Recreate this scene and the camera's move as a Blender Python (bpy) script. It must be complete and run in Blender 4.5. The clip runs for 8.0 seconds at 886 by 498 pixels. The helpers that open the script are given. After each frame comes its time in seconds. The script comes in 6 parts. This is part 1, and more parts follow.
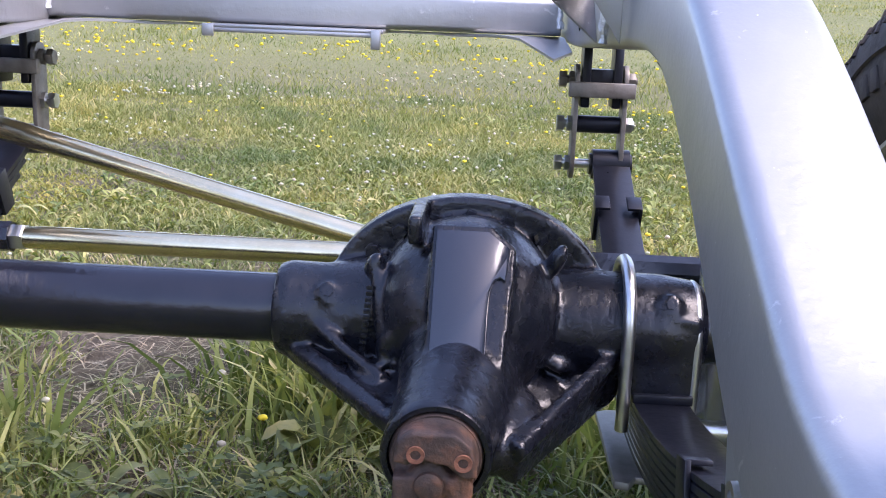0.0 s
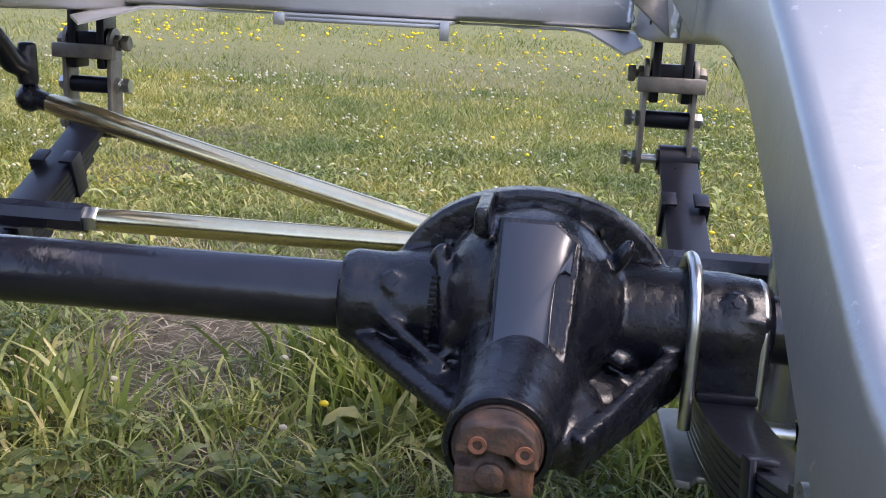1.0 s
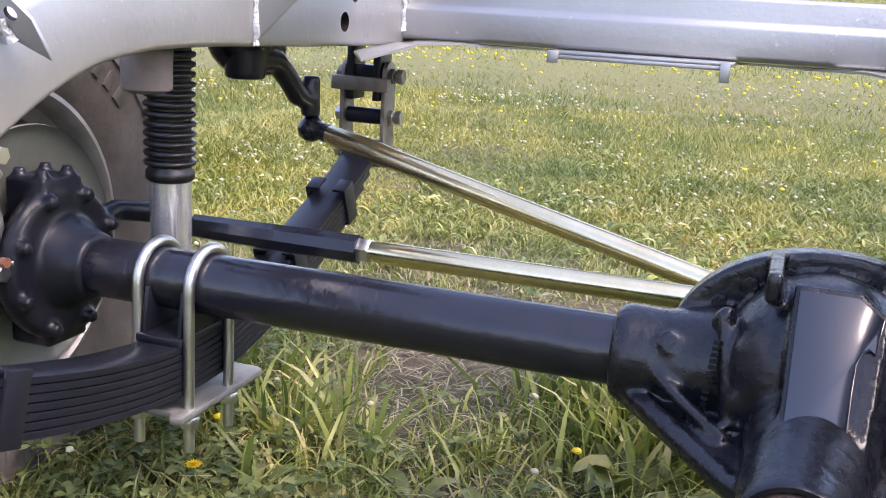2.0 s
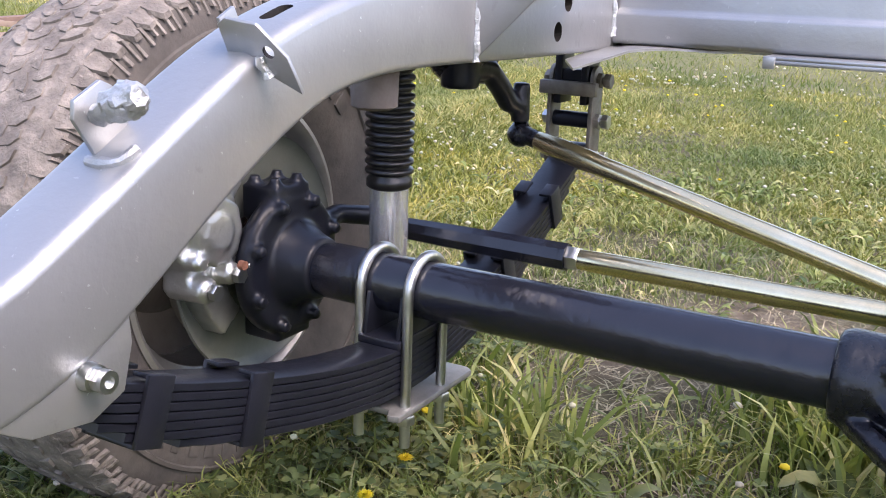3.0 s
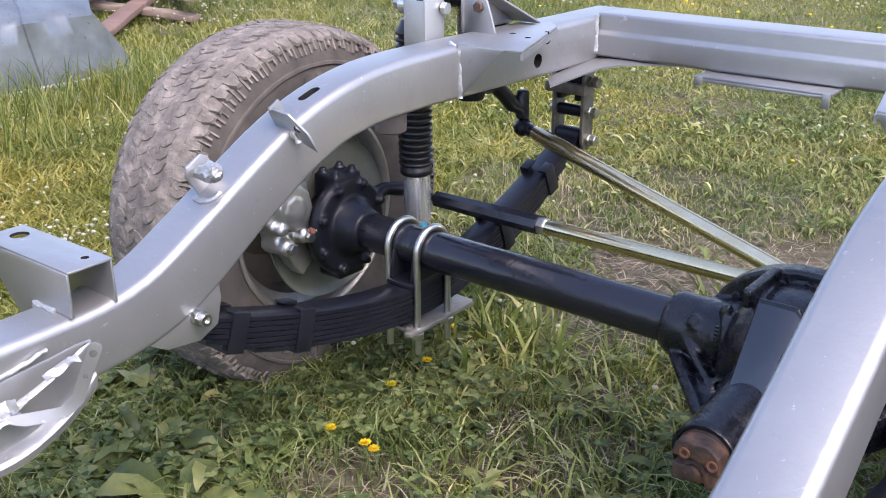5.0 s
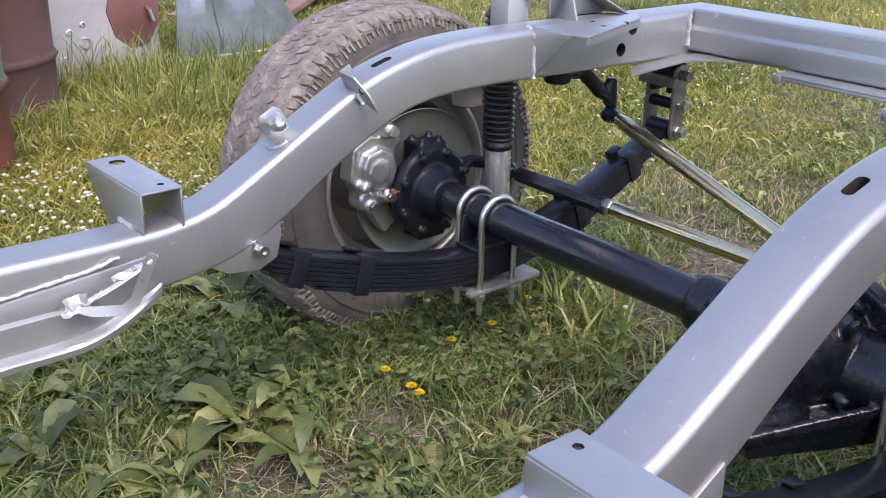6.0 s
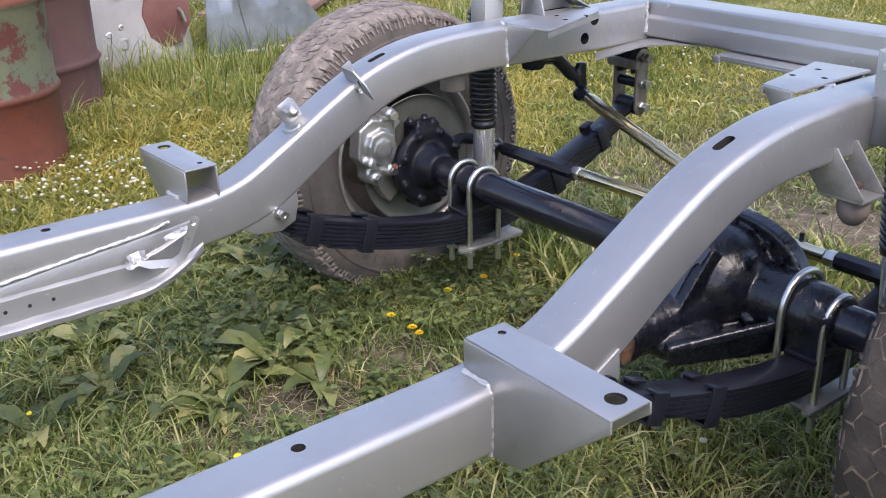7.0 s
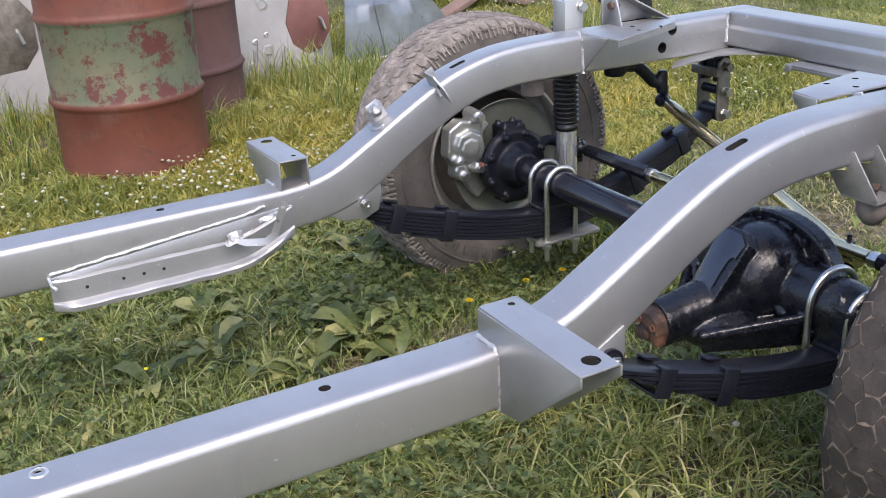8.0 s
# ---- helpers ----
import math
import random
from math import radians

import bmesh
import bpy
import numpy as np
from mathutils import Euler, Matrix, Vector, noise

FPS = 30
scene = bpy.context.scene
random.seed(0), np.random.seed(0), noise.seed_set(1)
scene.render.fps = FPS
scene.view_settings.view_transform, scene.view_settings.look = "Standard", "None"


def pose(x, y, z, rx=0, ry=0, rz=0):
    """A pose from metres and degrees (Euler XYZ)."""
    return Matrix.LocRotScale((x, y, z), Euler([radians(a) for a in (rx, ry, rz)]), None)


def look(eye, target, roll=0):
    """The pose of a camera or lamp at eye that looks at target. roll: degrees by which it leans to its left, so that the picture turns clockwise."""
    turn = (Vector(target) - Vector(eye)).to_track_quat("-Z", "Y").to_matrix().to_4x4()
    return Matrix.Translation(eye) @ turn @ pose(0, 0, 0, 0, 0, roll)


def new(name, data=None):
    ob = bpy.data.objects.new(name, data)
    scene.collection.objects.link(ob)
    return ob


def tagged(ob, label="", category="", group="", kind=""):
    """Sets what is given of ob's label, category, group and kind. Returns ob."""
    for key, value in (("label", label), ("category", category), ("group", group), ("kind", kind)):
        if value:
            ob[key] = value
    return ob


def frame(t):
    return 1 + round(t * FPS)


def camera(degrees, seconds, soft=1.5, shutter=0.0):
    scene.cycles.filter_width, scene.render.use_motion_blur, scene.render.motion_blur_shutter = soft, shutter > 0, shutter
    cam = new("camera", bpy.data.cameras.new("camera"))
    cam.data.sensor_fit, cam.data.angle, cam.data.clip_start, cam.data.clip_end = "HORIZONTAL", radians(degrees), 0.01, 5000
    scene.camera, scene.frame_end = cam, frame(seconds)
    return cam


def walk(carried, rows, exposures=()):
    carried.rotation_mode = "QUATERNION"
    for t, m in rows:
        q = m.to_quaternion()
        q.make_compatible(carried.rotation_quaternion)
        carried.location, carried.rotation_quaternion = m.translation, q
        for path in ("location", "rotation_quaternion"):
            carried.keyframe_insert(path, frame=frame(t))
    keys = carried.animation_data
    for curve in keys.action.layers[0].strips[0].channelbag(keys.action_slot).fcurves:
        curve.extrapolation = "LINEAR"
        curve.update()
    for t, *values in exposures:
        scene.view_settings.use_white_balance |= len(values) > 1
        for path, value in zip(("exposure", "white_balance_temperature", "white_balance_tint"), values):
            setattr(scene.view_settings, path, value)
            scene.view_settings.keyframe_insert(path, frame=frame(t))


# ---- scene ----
cam = camera(47.3, 8.0, soft=1.0)
PATH = [
    (0, (0.254, -0.923, 0.625), (0.179, 1.023, 0.168), 2.3),
    (0.5, (0.261, -0.929, 0.624), (0.178, 1.015, 0.162), 2.9),
    (1, (0.248, -0.926, 0.624), (0.059, 1.007, 0.148), 3.0),
    (1.5, (0.216, -0.908, 0.637), (-0.226, 0.983, 0.162), 3.4),
    (1.7, (0.21, -0.908, 0.644), (-0.32, 0.961, 0.17), 4.0),
    (2.8, (0.159, -0.924, 0.653), (-0.682, 0.824, 0.169), 0.5),
    (3, (0.171, -0.939, 0.689), (-0.771, 0.744, 0.16), 2.0),
    (3.5, (0.228, -0.977, 0.79), (-0.913, 0.533, 0.144), 0.7),
    (4, (0.349, -1.019, 0.871), (-0.802, 0.437, 0.127), -2.7),
    (4.2, (0.403, -1.037, 0.892), (-0.735, 0.44, 0.167), -2.1),
    (5.3, (0.685, -1.231, 0.978), (-0.504, 0.195, 0.235), 0.3),
    (5.5, (0.717, -1.212, 0.975), (-0.549, 0.162, 0.264), -0.8),
    (6, (0.866, -1.159, 0.97), (-0.559, 0.026, 0.218), 1.1),
    (6.5, (1.021, -1.195, 0.999), (-0.318, 0.069, 0.217), -0.4),
    (7, (1.165, -1.299, 1.053), (-0.294, -0.174, 0.273), -1.4),
    (7.5, (1.277, -1.299, 1.091), (-0.23, -0.22, 0.34), -4.4),
    (8, (1.405, -1.267, 1.088), (-0.225, -0.391, 0.33), -3.0),
]
# the clip's camera opens up a little at first and then settles: seconds, stops, kelvin, tint
EXPOSURES = [(0, 1.90, 6300, 29), (0.5, 1.66, 6400, 26), (1.0, 1.63, 6650, 23), (1.5, 2.05, 6850, 27), (3.5, 1.74, 6700, 22), (4.2, 1.66, 6650, 21.5), (5.5, 1.53, 6520, 22.5), (6.0, 1.43, 6520, 22), (6.5, 1.46, 6560, 21.5), (8, 1.40, 6720, 18)]
walk(cam, [(t, look(eye, target, roll)) for t, eye, target, roll in PATH], EXPOSURES)

# world: an even, bright overcast evening sky with a very soft sun
world = bpy.data.worlds.new("sky")
scene.world = world
world.use_nodes = True
wn, wl = world.node_tree.nodes, world.node_tree.links
sky = wn.new("ShaderNodeTexSky")
sky.sky_type, sky.sun_disc = "NISHITA", False
sky.sun_elevation, sky.sun_rotation = radians(53), radians(107)
sky.air_density, sky.dust_density, sky.ozone_density = 1.0, 2.0, 1.0
wl.new(sky.outputs[0], wn["Background"].inputs[0])
wn["Background"].inputs[1].default_value = 0.15
sun = new("sun", bpy.data.lights.new("sun", "SUN"))
sun.data.energy, sun.data.angle, sun.data.color = 1.25, radians(34), (1.0, 0.95, 0.88)
sun.matrix_world = look((0, 0, 0), (-0.57, 0.17, -0.80))

# ------------------------------------------------------------------ materials
S = 0.91          # all places below are in units of 0.91 m, scaled once when a mesh is linked
G = 0.045         # height of the soil


def nodes_of(name):
    m = bpy.data.materials.new(name)
    m.use_nodes = True
    return m, m.node_tree.nodes, m.node_tree.links, m.node_tree.nodes["Principled BSDF"]


def ramp(n, l, fac, stops):
    r = n.new("ShaderNodeValToRGB")
    while len(r.color_ramp.elements) < len(stops):
        r.color_ramp.elements.new(0.5)
    for e, (p, c) in zip(r.color_ramp.elements, stops):
        e.position, e.color = p, (*c, 1) if len(c) == 3 else c
    l.new(fac, r.inputs[0])
    return r.outputs[0]


def noise_tex(n, l, scale, detail=5.0, rough=0.6, kind="Object", distort=0.0):
    c = n.new("ShaderNodeTexCoord")
    t = n.new("ShaderNodeTexNoise")
    t.inputs["Scale"].default_value, t.inputs["Detail"].default_value = scale, detail
    t.inputs["Roughness"].default_value, t.inputs["Distortion"].default_value = rough, distort
    l.new(c.outputs[kind], t.inputs["Vector"])
    return t.outputs[0]


def mixed(n, l, fac, a, b, mode="MIX"):
    m = n.new("ShaderNodeMix")
    m.data_type, m.blend_type = "RGBA", mode
    for value, socket in ((fac, m.inputs[0]), (a, m.inputs[6]), (b, m.inputs[7])):
        if isinstance(value, (int, float)):
            socket.default_value = value
        elif isinstance(value, tuple):
            socket.default_value = (*value, 1)
        else:
            l.new(value, socket)
    return m.outputs[2]


def bump(n, l, b, heights, strength, distance=0.002):
    last = None
    for h, k in heights:
        x = n.new("ShaderNodeBump")
        x.inputs["Strength"].default_value, x.inputs["Distance"].default_value = strength * k, distance
        l.new(h, x.inputs["Height"])
        if last:
            l.new(last, x.inputs["Normal"])
        last = x.outputs[0]
    l.new(last, b.inputs["Normal"])


def plain(name, stops, scale, rough=(0.4, 0.6), metal=0.0, relief=0.2, fine=180.0, dist=0.002, spec=0.5, coat=0.0, spots=None):
    """A two-scale material: colour by broad noise, gloss and relief by fine noise; spots: (scale, threshold, colour) of wear."""
    m, n, l, b = nodes_of(name)
    big, small = noise_tex(n, l, scale), noise_tex(n, l, fine, 4)
    colour = ramp(n, l, big, stops)
    if spots:
        s = noise_tex(n, l, spots[0], 6, 0.7)
        f = ramp(n, l, s, [(spots[1], (0, 0, 0)), (min(1.0, spots[1] + 0.06), (1, 1, 1))])
        colour = mixed(n, l, f, colour, spots[2])
    l.new(colour, b.inputs["Base Color"])
    r = n.new("ShaderNodeMapRange")
    r.inputs[3].default_value, r.inputs[4].default_value = rough
    l.new(small, r.inputs[0])
    l.new(r.outputs[0], b.inputs["Roughness"])
    b.inputs["Metallic"].default_value, b.inputs["Specular IOR Level"].default_value = metal, spec
    b.inputs["Coat Weight"].default_value, b.inputs["Coat Roughness"].default_value = coat, 0.12
    bump(n, l, b, [(big, 1.0), (small, 0.5)], relief, dist)
    return m


def silver_paint():
    """Brushed-on aluminium paint: uneven sheen, fine grain, drips and a few pale specks."""
    m, n, l, b = nodes_of("silver_paint")
    broad, grain = noise_tex(n, l, 7, 4), noise_tex(n, l, 600, 2)
    dents = noise_tex(n, l, 26, 3, 0.5)
    c = n.new("ShaderNodeTexCoord")
    mp = n.new("ShaderNodeMapping")
    mp.inputs["Scale"].default_value = (60, 60, 7)
    l.new(c.outputs["Object"], mp.inputs[0])
    runs = n.new("ShaderNodeTexNoise")
    runs.inputs["Scale"].default_value, runs.inputs["Detail"].default_value = 1.0, 4.0
    l.new(mp.outputs[0], runs.inputs["Vector"])
    col = ramp(n, l, broad, [(0.3, (0.350, 0.355, 0.357)), (0.7, (0.415, 0.420, 0.420))])
    col = mixed(n, l, ramp(n, l, runs.outputs[0], [(0.62, (0, 0, 0)), (0.80, (0.6, 0.6, 0.6))]), col, (0.41, 0.41, 0.405))
    scuffs = noise_tex(n, l, 48, 5, 0.62, distort=0.8)
    col = mixed(n, l, ramp(n, l, scuffs, [(0.67, (0, 0, 0)), (0.72, (0.9, 0.9, 0.9))]), col, (0.56, 0.56, 0.55))
    specks = noise_tex(n, l, 130, 3, 0.6)
    col = mixed(n, l, ramp(n, l, specks, [(0.725, (0, 0, 0)), (0.75, (0.8, 0.8, 0.8))]), col, (0.60, 0.64, 0.63))
    dirt = noise_tex(n, l, 16, 7, 0.75)
    col = mixed(n, l, ramp(n, l, dirt, [(0.62, (0, 0, 0)), (0.80, (0.6, 0.6, 0.6))]), col, (0.20, 0.20, 0.18))
    l.new(col, b.inputs["Base Color"])
    r = n.new("ShaderNodeMapRange")
    r.inputs[3].default_value, r.inputs[4].default_value = 0.33, 0.47
    l.new(grain, r.inputs[0])
    l.new(r.outputs[0], b.inputs["Roughness"])
    b.inputs["Metallic"].default_value = 0.77
    b.inputs["Specular IOR Level"].default_value = 0.35
    bump(n, l, b, [(dents, 1.0), (runs.outputs[0], 0.9), (specks, 1.6)], 0.11, 0.002)
    return m


SILVER = silver_paint()
WELD = plain("painted_weld", [(0.3, (0.46, 0.47, 0.47)), (0.7, (0.62, 0.63, 0.63))], 60, (0.25, 0.4), 0.7, 0.9, 220, 0.004)
FOIL = plain("crumpled_silver_paint", [(0.3, (0.38, 0.385, 0.385)), (0.7, (0.54, 0.54, 0.54))], 70, (0.38, 0.55), 0.75, 0.6, 120, 0.005)
# near-black colour that stands for the shade inside holes
HOLLOW = plain("dark_hole_inside", [(0.3, (0.006, 0.005, 0.005)), (0.7, (0.014, 0.012, 0.010))], 40, (0.7, 0.9))
BLACK = plain("gloss_black_paint", [(0.3, (0.006, 0.007, 0.012)), (0.75, (0.012, 0.013, 0.020))], 30, (0.10, 0.30), 0.0, 0.5, 55, 0.0026,
              spec=0.6, spots=(60, 0.72, (0.05, 0.045, 0.04)))
CAST = plain("black_painted_casting", [(0.3, (0.0035, 0.0045, 0.008)), (0.75, (0.009, 0.010, 0.015))], 30, (0.16, 0.38), 0.0, 0.46, 60, 0.0032,
             spec=0.5, spots=(38, 0.66, (0.045, 0.036, 0.024)))
PANEL = plain("smooth_gloss_black_face", [(0.3, (0.008, 0.010, 0.016)), (0.75, (0.012, 0.014, 0.021))], 12, (0.10, 0.16), 0.0, 0.10, 90, 0.0010, spec=0.8, coat=0.5)
SATIN = plain("satin_black_paint", [(0.3, (0.006, 0.007, 0.011)), (0.75, (0.012, 0.013, 0.019))], 18, (0.22, 0.42), 0.0, 0.25, 160, 0.0012, spec=0.32,
              spots=(50, 0.74, (0.06, 0.06, 0.06)))
RUBBER = plain("black_rubber", [(0.3, (0.005, 0.005, 0.006)), (0.75, (0.011, 0.010, 0.010))], 30, (0.24, 0.42), 0.0, 0.2)
ZINC = plain("zinc_plated_steel", [(0.3, (0.50, 0.51, 0.50)), (0.7, (0.66, 0.67, 0.66))], 40, (0.22, 0.42), 1.0, 0.25, 200)
DULL_ZINC = plain("dull_grey_plate", [(0.3, (0.17, 0.17, 0.165)), (0.7, (0.27, 0.27, 0.26))], 30, (0.38, 0.6), 0.6, 0.3)
CHROME = plain("polished_shock_tube", [(0.3, (0.62, 0.63, 0.63)), (0.7, (0.73, 0.74, 0.74))], 18, (0.20, 0.30), 0.8, 0.06)
GOLD = plain("yellow_zinc_plating", [(0.3, (0.70, 0.59, 0.35)), (0.7, (0.82, 0.73, 0.49))], 14, (0.16, 0.30), 1.0, 0.12, 160,
             spots=(30, 0.72, (0.80, 0.75, 0.60)))
STEEL = plain("weathered_steel_plate", [(0.3, (0.14, 0.125, 0.105)), (0.7, (0.27, 0.25, 0.22))], 30, (0.4, 0.65), 0.7, 0.4)
RUST = plain("rusty_cast_iron", [(0.3, (0.030, 0.022, 0.019)), (0.5, (0.080, 0.050, 0.038)), (0.72, (0.22, 0.10, 0.055))], 45, (0.5, 0.8), 0.2, 0.9, 150, 0.003)
ORANGE_RUST = plain("orange_rust", [(0.3, (0.16, 0.06, 0.035)), (0.7, (0.30, 0.125, 0.07))], 60, (0.7, 0.9), 0.0, 0.8, 200, 0.003)
TYRE = plain("dusty_tyre_rubber", [(0.25, (0.090, 0.078, 0.069)), (0.5, (0.165, 0.145, 0.126)), (0.7, (0.28, 0.245, 0.21))], 34, (0.75, 0.95), 0.0, 1.0, 110, 0.006,
             spots=(48, 0.62, (0.30, 0.265, 0.23)))
TYRE_DARK = plain("worn_dark_tyre_rubber", [(0.25, (0.024, 0.019, 0.016)), (0.5, (0.042, 0.034, 0.028)), (0.8, (0.080, 0.064, 0.052))], 26, (0.7, 0.95), 0.0, 0.9, 130, 0.004,
                  spots=(90, 0.66, (0.12, 0.097, 0.078)))
SIDEWALL = plain("dusty_sidewall_rubber", [(0.3, (0.048, 0.043, 0.039)), (0.7, (0.112, 0.099, 0.087))], 16, (0.75, 0.95), 0.0, 0.6, 120, 0.003)
TYRE_MUD = plain("dried_mud_on_rubber", [(0.3, (0.12, 0.090, 0.064)), (0.7, (0.36, 0.275, 0.20))], 40, (0.8, 0.95), 0.0, 0.9, 150, 0.004)
SHIELD = plain("grey_green_brake_shield", [(0.3, (0.125, 0.135, 0.115)), (0.7, (0.19, 0.20, 0.175))], 12, (0.35, 0.55), 0.35, 0.2)
ALLOY = plain("cast_caliper_metal", [(0.3, (0.48, 0.48, 0.45)), (0.7, (0.62, 0.62, 0.59))], 30, (0.3, 0.45), 0.92, 0.5, 140)
RIM = plain("dusty_steel_rim", [(0.3, (0.30, 0.29, 0.27)), (0.7, (0.52, 0.51, 0.49))], 10, (0.28, 0.5), 0.75, 0.3)
BUMP_RUBBER = plain("brown_dusty_rubber", [(0.3, (0.10, 0.085, 0.075)), (0.7, (0.17, 0.145, 0.13))], 30, (0.6, 0.85), 0.0, 0.3)
MUDDY = plain("dusty_brown_metal", [(0.3, (0.13, 0.10, 0.085)), (0.7, (0.22, 0.18, 0.155))], 20, (0.6, 0.85), 0.1, 0.4)
STICKER = plain("blue_sticker", [(0.3, (0.02, 0.22, 0.36)), (0.7, (0.03, 0.26, 0.42))], 30, (0.3, 0.4))

# ------------------------------------------------------------------ mesh helpers


def thing(name, at, label, category, group="", kind=""):
    """An Empty at the base of a thing; its parts hang under it."""
    e = new(name)
    e.empty_display_size = 0.05
    e.location = Vector(at) * S
    bpy.context.view_layer.update()
    return tagged(e, label, category, group, kind)


def part(name, bm, material, parent=None, label="", flip=False, smooth=40, bevel=0.0, mats=()):
    """Links a bmesh as one mesh object, under parent if given. flip: mirrored to the other side of the car."""
    if flip:
        bmesh.ops.scale(bm, vec=(-1, 1, 1), verts=bm.verts)
        bmesh.ops.reverse_faces(bm, faces=bm.faces)
    if bevel:
        edges = [e for e in bm.edges if len(e.link_faces) == 2 and e.calc_face_angle(0) > radians(35)]
        bmesh.ops.bevel(bm, geom=edges, offset=bevel, segments=2, affect="EDGES", profile=0.5, clamp_overlap=True)
    bmesh.ops.scale(bm, vec=(S, S, S), verts=bm.verts)
    me = bpy.data.meshes.new(name)
    bm.normal_update()
    for f in bm.faces:
        f.smooth = True
    for e in bm.edges:
        if len(e.link_faces) == 2 and e.calc_face_angle(0) > radians(smooth):
            e.smooth = False
    bm.to_mesh(me)
    bm.free()
    me.materials.append(material)
    for extra in mats:
        me.materials.append(extra)
    ob = new(name, me)
    if parent:
        root = parent
        ob.parent = root
        ob.matrix_parent_inverse = root.matrix_world.inverted()
    if label:
        ob["label"] = label
    return ob


def box(bm, x0, x1, y0, y1, z0, z1, m=None):
    vs = bmesh.ops.create_cube(bm, size=1)["verts"]
    for v in vs:
        v.co = Vector((x0 + (v.co.x + 0.5) * (x1 - x0), y0 + (v.co.y + 0.5) * (y1 - y0), z0 + (v.co.z + 0.5) * (z1 - z0)))
    if m:
        bmesh.ops.transform(bm, matrix=m, verts=vs)
    return vs


def solid(bm, outline, thick, m):
    """A plate: a 2D outline in the plane of m's x and y, thick along m's z, centred on it."""
    a = [bm.verts.new(m @ Vector((x, y, -thick / 2))) for x, y in outline]
    b = [bm.verts.new(m @ Vector((x, y, thick / 2))) for x, y in outline]
    fs = [bm.faces.new(a[::-1]), bm.faces.new(b)]
    for i in range(len(a)):
        j = (i + 1) % len(a)
        fs.append(bm.faces.new((a[i], a[j], b[j], b[i])))
    bmesh.ops.recalc_face_normals(bm, faces=fs)
    return a + b


# planes for solid(): across the car (x, z), along the car (y, z) and flat (x, y)
def across(y):
    return Matrix(((1, 0, 0, 0), (0, 0, -1, y), (0, 1, 0, 0), (0, 0, 0, 1)))


def along(x):
    return Matrix(((0, 0, 1, x), (1, 0, 0, 0), (0, 1, 0, 0), (0, 0, 0, 1)))


def flat(z):
    return Matrix.Translation((0, 0, z))


def sweep(bm, path, radii, segs=16, caps=True, squash=1.0):
    """A round bar along a list of points, with a radius at each."""
    path = [Vector(p) for p in path]
    radii = radii if isinstance(radii, (list, tuple)) else [radii] * len(path)
    rings, up = [], None
    for i, (p, r) in enumerate(zip(path, radii)):
        d = (path[min(i + 1, len(path) - 1)] - path[max(i - 1, 0)]).normalized()
        if up is None:
            up = d.orthogonal().normalized()
        up = (up - up.dot(d) * d).normalized()
        side = d.cross(up)
        rings.append([bm.verts.new(p + r * (math.cos(a) * up + squash * math.sin(a) * side)) for a in (2 * math.pi * k / segs for k in range(segs))])
    for a, b in zip(rings, rings[1:]):
        for k in range(segs):
            j = (k + 1) % segs
            bm.faces.new((a[k], a[j], b[j], b[k]))
    if caps:
        bm.faces.new(rings[0][::-1])
        bm.faces.new(rings[-1])
    return rings


def lathe(bm, profile, origin, axis, segs=40, closed=False):
    """Turns (distance along axis, radius) pairs round an axis."""
    axis, origin = Vector(axis).normalized(), Vector(origin)
    up = axis.orthogonal().normalized()
    side = axis.cross(up)
    rings = []
    for d, r in profile:
        rings.append([bm.verts.new(origin + d * axis + r * (math.cos(a) * up + math.sin(a) * side)) for a in (2 * math.pi * k / segs for k in range(segs))])
    pairs = list(zip(rings, rings[1:])) + ([(rings[-1], rings[0])] if closed else [])
    fs = []
    for a, b in pairs:
        for k in range(segs):
            j = (k + 1) % segs
            fs.append(bm.faces.new((a[k], a[j], b[j], b[k])))
    if not closed:
        fs += [bm.faces.new(rings[0][::-1]), bm.faces.new(rings[-1])]
    bmesh.ops.recalc_face_normals(bm, faces=fs)
    return rings


def hexagon(bm, origin, axis, radius, length):
    lathe(bm, [(0, radius * 0.92), (length * 0.12, radius), (length * 0.88, radius), (length, radius * 0.92)], origin, axis, 6)


def bolt(bm, origin, axis, head=0.011, stem=0.006, length=0.03, head_len=0.009):
    axis = Vector(axis).normalized()
    hexagon(bm, Vector(origin), axis, head, head_len)
    sweep(bm, [Vector(origin) + axis * head_len * 0.9, Vector(origin) + axis * (head_len + length)], stem, 10)


def blob(bm, centre, radii, turn=None, detail=3):
    vs = bmesh.ops.create_icosphere(bm, subdivisions=detail, radius=1)["verts"]
    m = Matrix.LocRotScale(Vector(centre), turn or Euler((0, 0, 0)), Vector(radii))
    bmesh.ops.transform(bm, matrix=m, verts=vs)
    return vs


def cast(ob, voxel=0.005, rounds=6):
    """Fuses the overlapping solids of a casting into one rounded skin."""
    r = ob.modifiers.new("fuse", "REMESH")
    r.mode, r.voxel_size, r.use_smooth_shade = "VOXEL", voxel, True
    s = ob.modifiers.new("round", "SMOOTH")
    s.factor, s.iterations = 0.5, rounds
    return ob


def spline(points, n):
    """A smooth run of n+1 places through 2D points sorted by their first value."""
    xs, ys = np.array([p[0] for p in points]), np.array([p[1] for p in points])
    d = np.gradient(ys, xs)
    t = np.linspace(xs[0], xs[-1], n + 1)
    i = np.clip(np.searchsorted(xs, t) - 1, 0, len(xs) - 2)
    h = xs[i + 1] - xs[i]
    u = (t - xs[i]) / h
    z = (2 * u**3 - 3 * u**2 + 1) * ys[i] + (u**3 - 2 * u**2 + u) * h * d[i] + (3 * u**2 - 2 * u**3) * ys[i + 1] + (u**3 - u**2) * h * d[i + 1]
    return list(zip(t.tolist(), z.tolist()))


